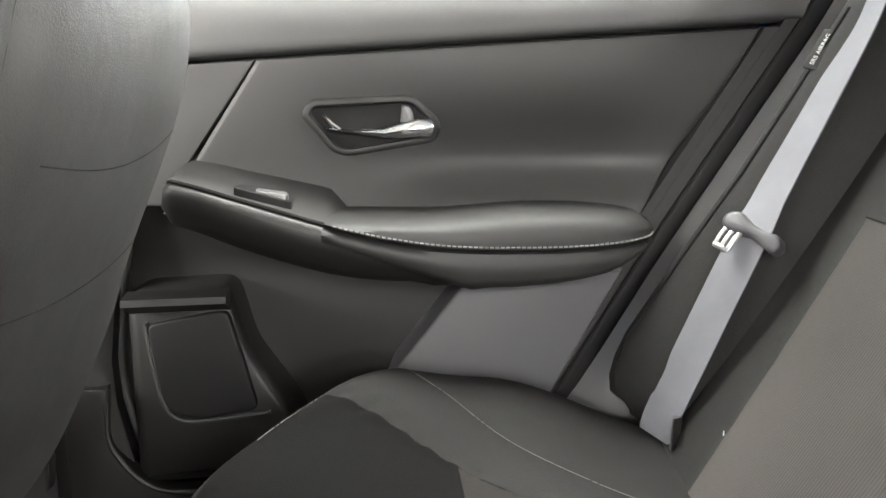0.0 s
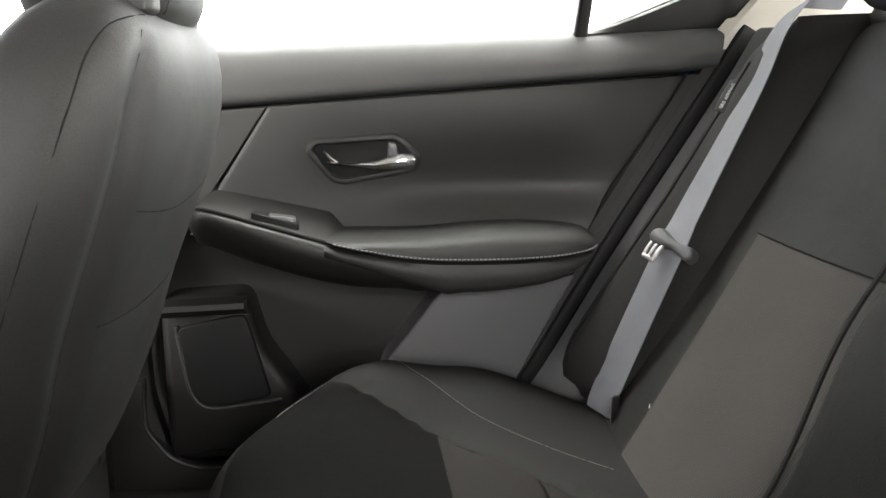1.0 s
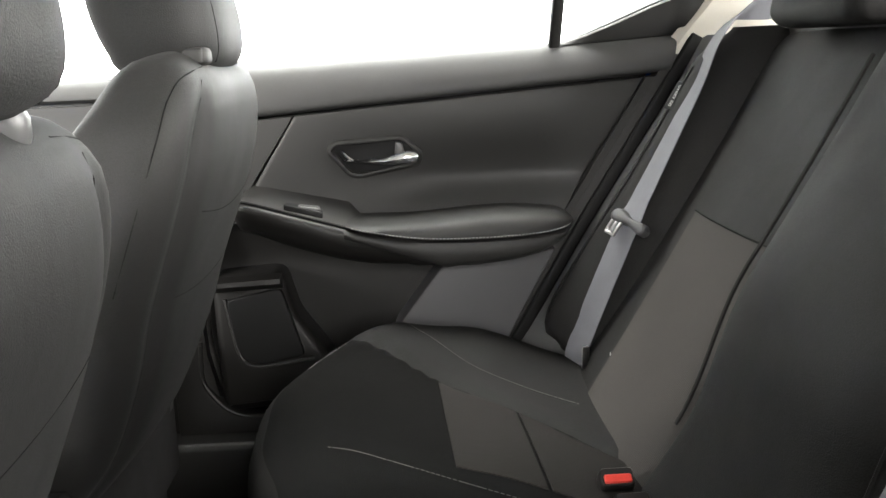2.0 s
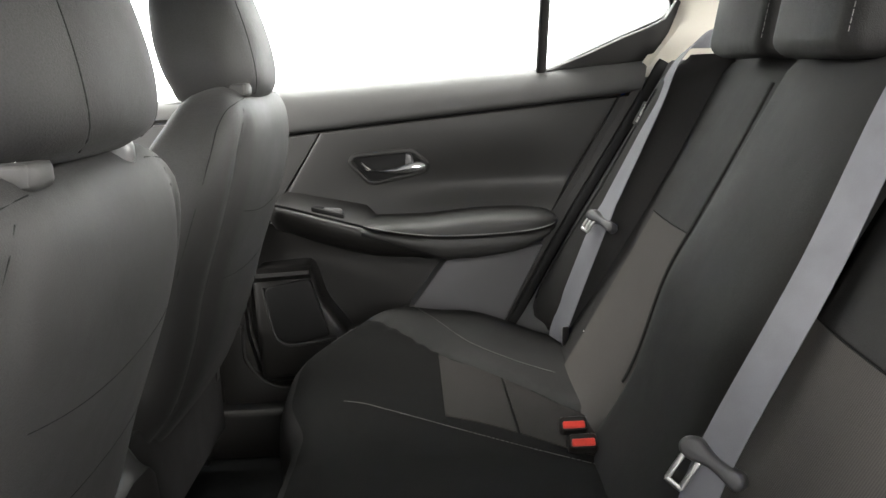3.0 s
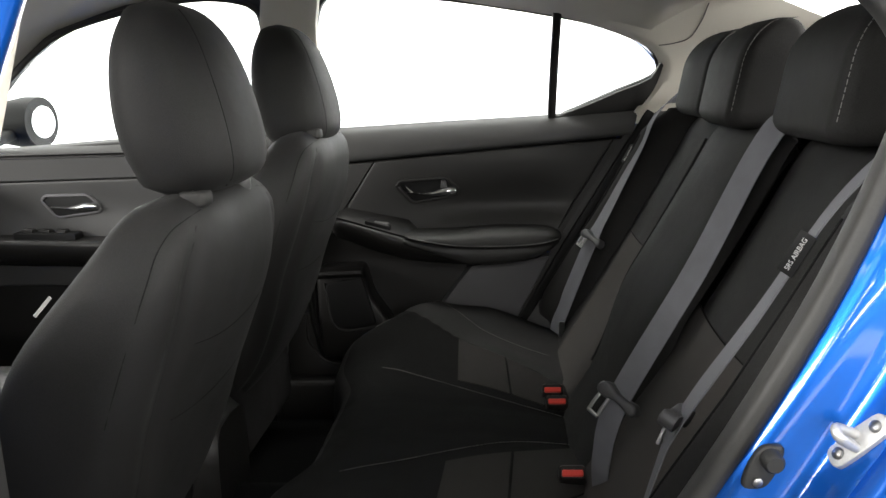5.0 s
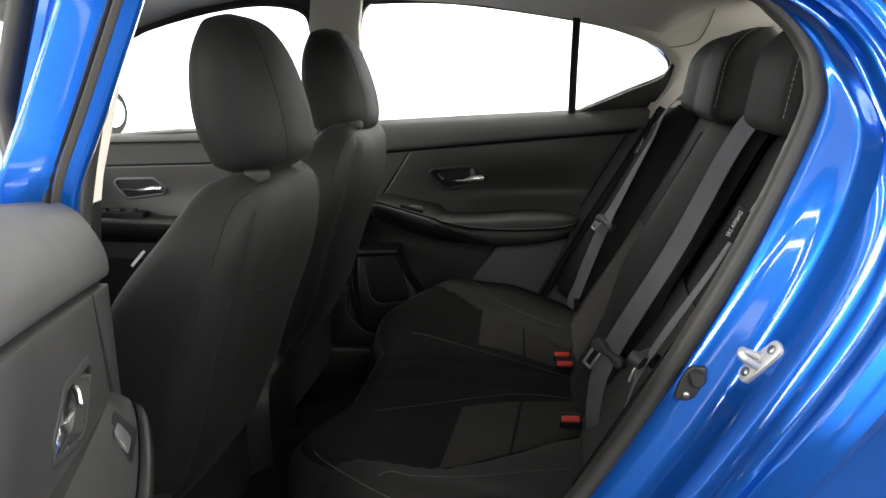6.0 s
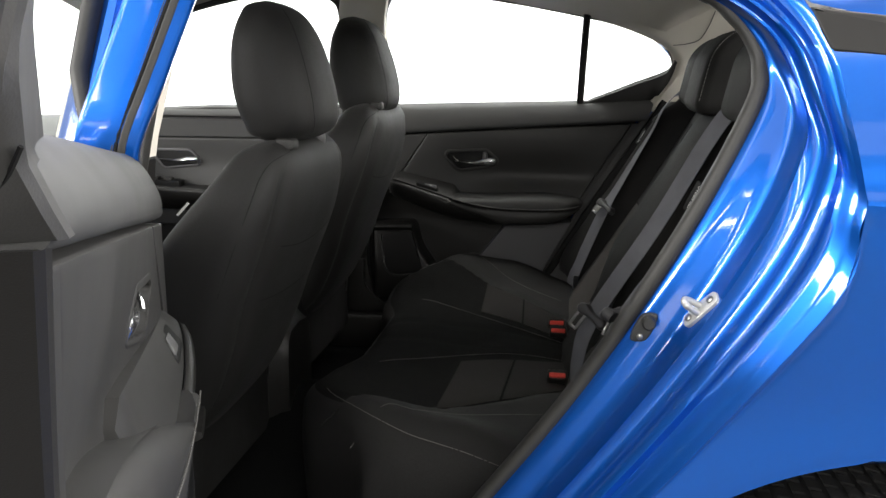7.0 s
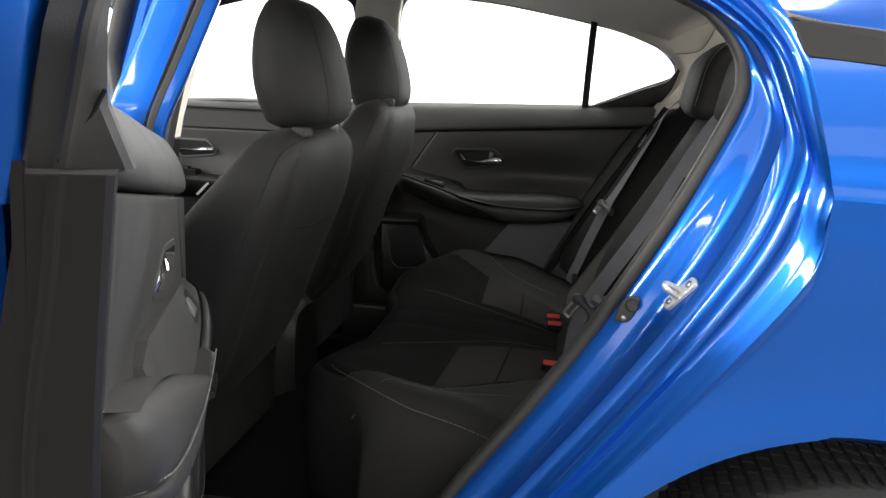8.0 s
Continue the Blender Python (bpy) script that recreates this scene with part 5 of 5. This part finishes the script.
def pad(name, y0, y1, z0, z1, bulge, mat, label="", lead=None):
    n = [0, 0.01, 0.03, 0.06, 0.1, 0.16, *span(0.22, 0.78, 12), 0.84, 0.9, 0.94, 0.97, 0.99, 1]

    def fn(u, v):
        z = z0 + (z1 - z0) * u
        y = y0 + (y1 - y0) * v
        z -= 0.035 * abs(2 * v - 1) ** 6 * u ** 4
        ey = min(v, 1 - v) * abs(y1 - y0)
        ez = min(z1 - z, 0.2 + z - z0)
        rd = (0.012 if abs(y) > 0.4 or bulge < 0.02 else 0.030) * (1 - math.sqrt(max(0, 1 - max(0, 1 - ey / 0.06) ** 2))) + 0.06 * (1 - math.sqrt(max(0, 1 - max(0, 1 - ez / 0.05) ** 2)))
        return (back_x(z) - (lead(z) if lead else 0.0) - bulge * math.sin(math.pi * v) ** 0.7 * (0.6 + 0.4 * math.sin(math.pi * u)) + rd, y, z + 0.0)
    bm = grid(fn, n, n)
    bmesh.ops.solidify(bm, geom=bm.faces[:], thickness=0.05)
    bmesh.ops.recalc_face_normals(bm, faces=bm.faces)
    return part(name, bm, mat, backrest, label, 75)


right_pad = pad("outer_pad", 0.145, 0.585, 0.47, 1.035, 0.018, REARSHADE)
left_pad = pad("outer_pad", -0.585, -0.145, 0.47, 1.035, 0.018, REARSHADE)
centre_pad = pad("centre_pad", -0.180, 0.180, 0.47, 1.045, 0.030, REARSHADE, lead=lambda z: 0.004 + 0.046 * ease(0.545, 0.76, z))
part("back_board", grid(lambda u, v: (back_x(0.44 + 0.60 * u) + 0.045, -0.60 + 1.2 * v, 0.44 + 0.60 * u), span(0, 1, 10), span(0, 1, 4), 0.012), DARK, backrest, "black board behind the pads")
for s in (1, -1):
    pipe = [(back_x(z) - 0.002 - 0.046 * ease(0.545, 0.76, z) - 0.006, s * 0.172, z) for z in span(0.56, 0.99, 24)]
    part("piping", sweep(pipe, circle(0.0028, 6), (0, 1, 0)), REARSHADE, centre_pad, "raised cloth piping")
for s, host in ((1, right_pad), (-1, left_pad)):
    def panel_fn(u, v):
        z = 0.485 + 0.277 * v
        y = 0.150 + 0.312 * u - 0.03 * (1 - v) * u
        w = (y - 0.145) / 0.440
        return (back_x(z) - 0.0035 - 0.018 * math.sin(math.pi * w) ** 0.7 * (0.6 + 0.4 * math.sin(math.pi * (z - 0.47) / 0.565)), s * y, z)
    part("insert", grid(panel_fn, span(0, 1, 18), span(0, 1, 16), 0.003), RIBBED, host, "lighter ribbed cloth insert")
    part("seam", sweep([tuple(Vector(panel_fn(u, 1)) + Vector((-0.0005, 0, 0.002))) for u in span(0, 1, 12)], circle(0.0009, 5), (0, 0, 1)), SEAM, host)
    # side bolster, standing forward of the pads
    rings = []
    for z in [0.50, 0.505, 0.515, 0.53, *span(0.55, 0.98, 18), 1.0, 1.015, 1.025, 1.03]:
        k = ease(0.50, 0.54, z) * ease(1.03, 0.985, z)
        xf = lerp_table([(0.50, 0.225), (0.53, 0.206), (0.56, 0.209), (0.59, 0.219), (0.70, 0.287), (0.79, 0.346), (0.885, 0.402), (1.03, 0.485)], z)
        xf = back_x(z) - 0.01 - (back_x(z) - 0.01 - xf) * (0.6 + 0.4 * k)
        bx = back_x(z) + 0.07
        rings.append([(bx, s * 0.525, z), (xf + 0.070, s * 0.546, z), (xf + 0.030, s * 0.568, z), (xf + 0.006, s * 0.592, z), (xf, s * 0.614, z), (xf + 0.008, s * 0.632, z), (xf + 0.03, s * 0.648, z), (xf + 0.08, s * 0.655, z), (bx, s * 0.655, z)])
    bol = part("side_bolster", loft(rings), REARSHADE, backrest, "charcoal cloth side bolster", 60)
    welt = [(lerp_table([(0.56, 0.209), (0.59, 0.219), (0.70, 0.287), (0.79, 0.346), (0.885, 0.402), (1.03, 0.485)], z) + 0.0012, s * 0.606, z) for z in span(0.57, 0.97, 20)]
    part("seam", sweep(welt, circle(0.0016, 5), (0, 1, 0)), SEAM, bol)


def rear_head(y0, y1, x0, ztop):
    c, w = (y0 + y1) / 2, (y1 - y0) / 2
    rings = []
    for z in [1.022, 1.0235, 1.026, 1.030, 1.036, 1.043, *span(1.05, ztop - 0.07, 8), *[ztop - 0.07 + 0.07 * math.sin(radians(a)) for a in (10, 20, 30, 40, 50, 60, 68, 75, 82, 87, 90)]]:
        t = max(0, (z - (ztop - 0.07)) / 0.07)
        shrink = math.sqrt(max(0, 1 - t * t))
        ww = w * (0.66 + 0.34 * shrink)
        xf = x0 + 0.20 * (z - 1.022) + 0.062 * (1 - shrink)
        foot = 1 - math.sqrt(max(0, 1 - max(0, (1.05 - z) / 0.028) ** 2))
        ww -= 0.022 * foot
        xf += 0.035 * foot
        xr = x0 + 0.130 + 0.12 * (z - 1.022) - 0.030 * (1 - shrink)
        r = 0.022
        prof = []
        for px, py, a0 in ((xr - r * 1.6, c + ww - r, 0), (xf + r, c + ww - r, 90), (xf + r, c - ww + r, 180), (xr - r * 1.6, c - ww + r, 270)):
            for i in range(6):
                a = radians(a0 + 90 * i / 5)
                prof.append((px + r * math.cos(a), py + r * math.sin(a), z))
        rings.append(prof)
    h = part("headrest", loft(rings), REARSHADE, backrest, "charcoal cloth headrest", 70)
    for s in (-1, 1):
        pts = []
        for z in [1.052, *span(1.06, ztop - 0.07, 6), *[ztop - 0.07 + 0.07 * math.sin(radians(a)) for a in (10, 20, 30, 40, 50, 60, 68, 75)]]:
            t = max(0, (z - (ztop - 0.07)) / 0.07)
            shrink = math.sqrt(max(0, 1 - t * t))
            ww = w * (0.66 + 0.34 * shrink)
            xf = x0 + 0.20 * (z - 1.022) + 0.062 * (1 - shrink)
            pts.append((xf + 0.0061, c + s * (ww - 0.0061), z + 0.0004 * t))
        stitch_line("stitching", pts, h, step=0.008, up=(1, 0, 0))
    return h


rear_head(0.215, 0.447, 0.492, 1.190)
rear_head(-0.100, 0.112, 0.466, 1.190)
rear_head(-0.447, -0.215, 0.492, 1.190)


# ---- belts ----
def ribbon(path, normals, w=0.047, t=0.0016):
    P = smooth_path(path, 10)
    k = len(P)
    nn = []
    for i in range(k):
        f = i / (k - 1) * (len(normals) - 1)
        j = min(int(f), len(normals) - 2)
        nn.append(Vector(normals[j]).lerp(Vector(normals[j + 1]), f - j))
    return sweep(P, [(-w / 2, -t / 2), (-w / 4, -t / 2), (w / 4, -t / 2), (w / 2, -t / 2), (w / 2, t / 2), (w / 4, t / 2), (-w / 4, t / 2), (-w / 2, t / 2)], nn)


def tongue(parent, at, along, normal, flip=1, slots=1):
    """Latch plate: a black moulded bar over the webbing and a steel tongue."""
    z = Vector(along).normalized()
    n = Vector(normal).normalized()
    s = z.cross(n).normalized() * flip
    n = s.cross(z).normalized()

    def place(a, b, h):
        return tuple(Vector(at) + (s * a + z * b) * 0.8 + n * h)
    at = Vector(at)
    bar = round_poly([(-0.040, -0.009), (-0.026, -0.011), (0.0, -0.006), (0.022, -0.012), (0.038, -0.017), (0.046, -0.003), (0.036, 0.010), (0.016, 0.008), (-0.004, 0.010), (-0.026, 0.020), (-0.042, 0.014), (-0.047, 0.002)], 0.007, 3)
    g = part("tongue_bar", plate(bar, -0.010, 0.010, 0.006, place), BAR, parent, "grey moulded latch bar with rounded ends")
    if slots == 1:
        frame_bars = [((-0.034, -0.006), (-0.038, -0.044)), ((-0.014, -0.006), (-0.018, -0.046)), ((-0.0395, -0.044), (-0.0165, -0.0465))]
    else:
        frame_bars = [((-0.034, -0.006), (-0.037, -0.034)), ((-0.0235, -0.006), (-0.027, -0.036)), ((-0.013, -0.006), (-0.017, -0.035)), ((-0.0385, -0.034), (-0.0155, -0.036))]
    prongs = [sweep([place(a[0], a[1], 0.005), place((a[0] + b[0]) / 2, (a[1] + b[1]) / 2, 0.0065), place(b[0], b[1], 0.005)], rounded(0.0058, 0.0045, 0.0018, 2), tuple(n)) for a, b in frame_bars]
    part("tongue", merged(*prongs), STEEL, g, "bright slotted steel tongue")


def seat_belt(path, normals, at, along, normal, label, flip=1, foot=None, wide=0.047):
    b = thing("seat_belt", path[-1], label, "seat belt", "rear seat belts")
    part("webbing", ribbon(path, normals, wide), WEB, b, "grey woven webbing")
    tongue(b, at, along, normal, flip, 2 if foot else 1)
    if foot:
        part("anchor", plate(round_poly([(-0.012, -0.02), (0.012, -0.02), (0.014, 0.014), (-0.010, 0.018)], 0.004, 2), -0.003, 0.003, 0.001, lambda a, c, h: (foot[0] + a * 0.6, foot[1] + a * 0.6 + h, foot[2] + c)), STEEL, b, "bright steel anchor tab")
    return b


far_belt = seat_belt([(0.60, 0.63, 1.06), (0.528, 0.600, 1.053), (0.480, 0.585, 1.010), (0.450, 0.572, 0.947), (0.405, 0.560, 0.865), (0.361, 0.550, 0.784), (0.333, 0.538, 0.735), (0.292, 0.540, 0.635), (0.252, 0.546, 0.528), (0.246, 0.548, 0.500)],
                     [(-0.97, -0.02, 0.25), (-0.97, -0.02, 0.25), (-0.96, -0.06, 0.25), (-0.93, -0.22, 0.22), (-0.86, -0.45, 0.2), (-0.84, -0.5, 0.2), (-0.8, -0.5, 0.2)],
                     (0.332, 0.530, 0.735), (0.5, 0.1, 0.86), (-0.75, -0.6, 0.3), "grey seat belt hanging by the door with its latch plate", 1, (0.258, 0.518, 0.520))
mid_belt = seat_belt([(0.60, -0.185, 1.05), (0.535, -0.185, 1.045), (0.49, -0.19, 0.99), (0.40, -0.225, 0.83), (0.287, -0.265, 0.650), (0.262, -0.270, 0.56), (0.262, -0.26, 0.49)],
                     [(-0.4, -0.4, 0.8), (-0.6, -0.5, 0.5), (-0.72, -0.6, 0.3), (-0.72, -0.62, 0.25), (-0.72, -0.62, 0.2), (-0.8, -0.5, 0.1), (-0.8, -0.4, 0.1)],
                     (0.287, -0.268, 0.652), (0.5, 0.12, 0.86), (-0.55, -0.78, 0.25), "grey centre seat belt lying over the backrest", 1, None, 0.040)
near_belt = seat_belt([(0.60, -0.61, 1.06), (0.535, -0.585, 1.052), (0.468, -0.562, 0.985), (0.392, -0.548, 0.857), (0.318, -0.535, 0.735), (0.290, -0.535, 0.665), (0.243, -0.540, 0.505)],
                      [(-0.6, 0.3, 0.4), (-0.8, 0.2, 0.35), (-0.85, 0.2, 0.3), (-0.9, 0.1, 0.2), (-0.9, 0.15, 0.2), (-0.9, 0.3, 0.2)],
                      (0.314, -0.530, 0.735), (0.5, 0.1, 0.86), (-0.75, 0.5, 0.3), "grey seat belt hanging by the open door with its latch plate", 1, None, 0.042)


def buckle(x, y, z):
    b = thing("seat_belt_buckle", (x, y, z - 0.02), "black seat belt buckle with a red button, set in the cushion", "buckle", "seat belt buckles")
    d, u = Vector((0.0, -0.62, 0.78)), Vector((0.0, 0.78, 0.62))

    def ring(w, h, k, off=0.0):
        return [tuple(Vector((x, y, z)) + Vector((a, 0, 0)) + u * (c + off) + d * k) for a, c in rounded(w, h, min(w, h) * 0.22)]
    part("housing", loft([ring(0.040, 0.024, -0.05), ring(0.042, 0.026, 0.0), ring(0.040, 0.024, 0.010), ring(0.037, 0.021, 0.012)]), HARD, b)
    part("button", loft([ring(0.033, 0.011, 0.010, -0.003), ring(0.033, 0.011, 0.0140, -0.003), ring(0.030, 0.008, 0.0155, -0.003)]), RED, b, "red release button")
    return b


buckle(0.220, 0.095, 0.500)
buckle(0.215, 0.150, 0.502)
buckle(0.225, -0.205, 0.502)

# ---- small things on the body ----
st = thing("door_striker", (0.404, -0.789, 0.823), "zinc-plated steel door striker bolted to the jamb", "striker")
SN = Vector((-0.80, -0.36, 0.48)).normalized()
SL = Vector((0.55, -0.33, 0.77))
SL = (SL - SN * SL.dot(SN)).normalized()
SW = SN.cross(SL)


def on_striker(a, c, h):
    return tuple(Vector((0.404, -0.789, 0.823)) + 0.85 * (SW * a + SL * c + SN * h))


part("plate", plate(round_poly([(-0.011, -0.034), (0.011, -0.034), (0.013, 0.0), (0.011, 0.034), (-0.011, 0.034), (-0.013, 0.0)], 0.009, 3), -0.003, 0.005, 0.0015, on_striker), ZINC, st)
loop = smooth_path([on_striker(-0.006, -0.004, 0.003), on_striker(-0.006, -0.003, 0.020), on_striker(-0.005, -0.002, 0.030), on_striker(0.0, -0.001, 0.033), on_striker(0.005, 0.0, 0.030), on_striker(0.006, 0.001, 0.020), on_striker(0.006, 0.002, 0.003)], 5)
part("loop", sweep(loop, circle(0.0042, 10), tuple(SL)), ZINC, st)
for d in (-1, 1):
    part("bolt", loft([[on_striker(r * math.cos(a), d * 0.022 + r * math.sin(a), h) for a in [2 * math.pi * i / 12 for i in range(12)]] for r, h in ((0.006, 0.003), (0.006, 0.007), (0.004, 0.0085))]), STEEL, st)
sw = thing("door_lamp_switch", (0.338, -0.760, 0.789), "black rubber courtesy switch on the blue jamb", "switch")
part("base", plate(round_poly([(-0.014, -0.026), (0.014, -0.026), (0.018, 0.0), (0.014, 0.026), (-0.014, 0.026), (-0.018, 0.0)], 0.010, 3), 0, 0.006, 0.003, lambda a, c, h: (0.338 + 0.75 * (a + c * 0.4), -0.760 - h, 0.789 + 0.75 * c)), RUBBER, sw)
part("plunger", loft([[(0.343 + 0.75 * r * math.cos(a), -0.765 - 0.8 * h, 0.798 + 0.75 * r * math.sin(a)) for a in [2 * math.pi * i / 16 for i in range(16)]] for r, h in ((0.012, 0), (0.012, 0.014), (0.009, 0.018))]), RUBBER, sw)
part("screw", loft([[(0.333 + 0.7 * r * math.cos(a), -0.765 - h, 0.777 + 0.7 * r * math.sin(a)) for a in [2 * math.pi * i / 12 for i in range(12)]] for r, h in ((0.006, 0), (0.006, 0.003), (0.004, 0.004))]), STEEL, sw)


def lettered_tag(at, along, normal, mirrored=False):
    """Dark cloth tag with white words, sewn on the side bolster."""
    t = thing("airbag_tag", at, "black cloth tag with white lettering on the side bolster", "label", "airbag tags")
    x = Vector(along).normalized()
    n = Vector(normal)
    n = (n - x * n.dot(x)).normalized()
    z = n.cross(x)
    m = Matrix((x, z, n)).transposed().to_4x4()
    m.translation = Vector(at)
    part("cloth", plate(round_poly([(-0.024, -0.009), (0.024, -0.009), (0.024, 0.009), (-0.024, 0.009)], 0.002, 2), -0.001, 0.001, 0.0004, lambda a, c, h: tuple(m @ Vector((a, c, h)))), DARK, t)
    cu = bpy.data.curves.new("lettering", "FONT")
    cu.body, cu.size, cu.align_x, cu.align_y, cu.extrude = "SRS AIRBAG", 0.0072, "CENTER", "CENTER", 0.0002
    cu.materials.append(LABEL)
    tx = new("lettering", cu)
    tx.parent = t
    tx.matrix_parent_inverse = WORLD_INV[t]
    tx.matrix_basis = m @ Matrix.Translation((0, 0, 0.0013))
    tx["label"] = "white printed words"
    return t


lettered_tag((0.412, -0.602, 0.935), (0.30, -0.30, 0.78), (-0.5, -0.75, 0.25))
lettered_tag((0.425, 0.607, 0.925), (0.50, 0.1, 0.86), (-0.75, -0.6, 0.3))

# ---- two flecks of lint on the backrest ----
for x, y, z in ((0.2865, 0.446, 0.543), (0.2885, 0.206, 0.540)):
    f = thing("lint", (x, y, z), "small white fleck of lint caught on the cloth", "lint", "lint flecks")
    bits = [sweep([(x - 0.004, y + a, z + b), (x - 0.005, y + a + c, z + b + 0.003), (x - 0.004, y + a + 1.6 * c, z + b + 0.0055)], circle(0.0008, 5), (1, 0, 0)) for a, b, c in ((0, 0, 0.002), (0.002, -0.003, -0.002), (-0.001, 0.002, 0.003))]
    part("fibre", merged(*bits), LABEL, f)

# ---- folded grab handle over the far rear window ----
grab = thing("grab_handle", (0.17, 0.60, 1.325), "beige folded grab handle under the headliner", "handle")
for x, z in ((0.06, 1.326), (0.286, 1.306)):
    part("mount", plate(round_poly([(x - 0.020, z - 0.006), (x + 0.020, z - 0.008), (x + 0.022, z + 0.045), (x - 0.022, z + 0.047)], 0.006, 3), 0.645, 0.600, 0.006), PILLAR, grab)
part("grip", sweep(smooth_path([(0.06, 0.608, 1.345), (0.10, 0.590, 1.352), (0.17, 0.586, 1.350), (0.245, 0.590, 1.338), (0.286, 0.608, 1.325)], 5), rounded(0.022, 0.014, 0.006), (0, 1, 0)), PILLAR, grab)
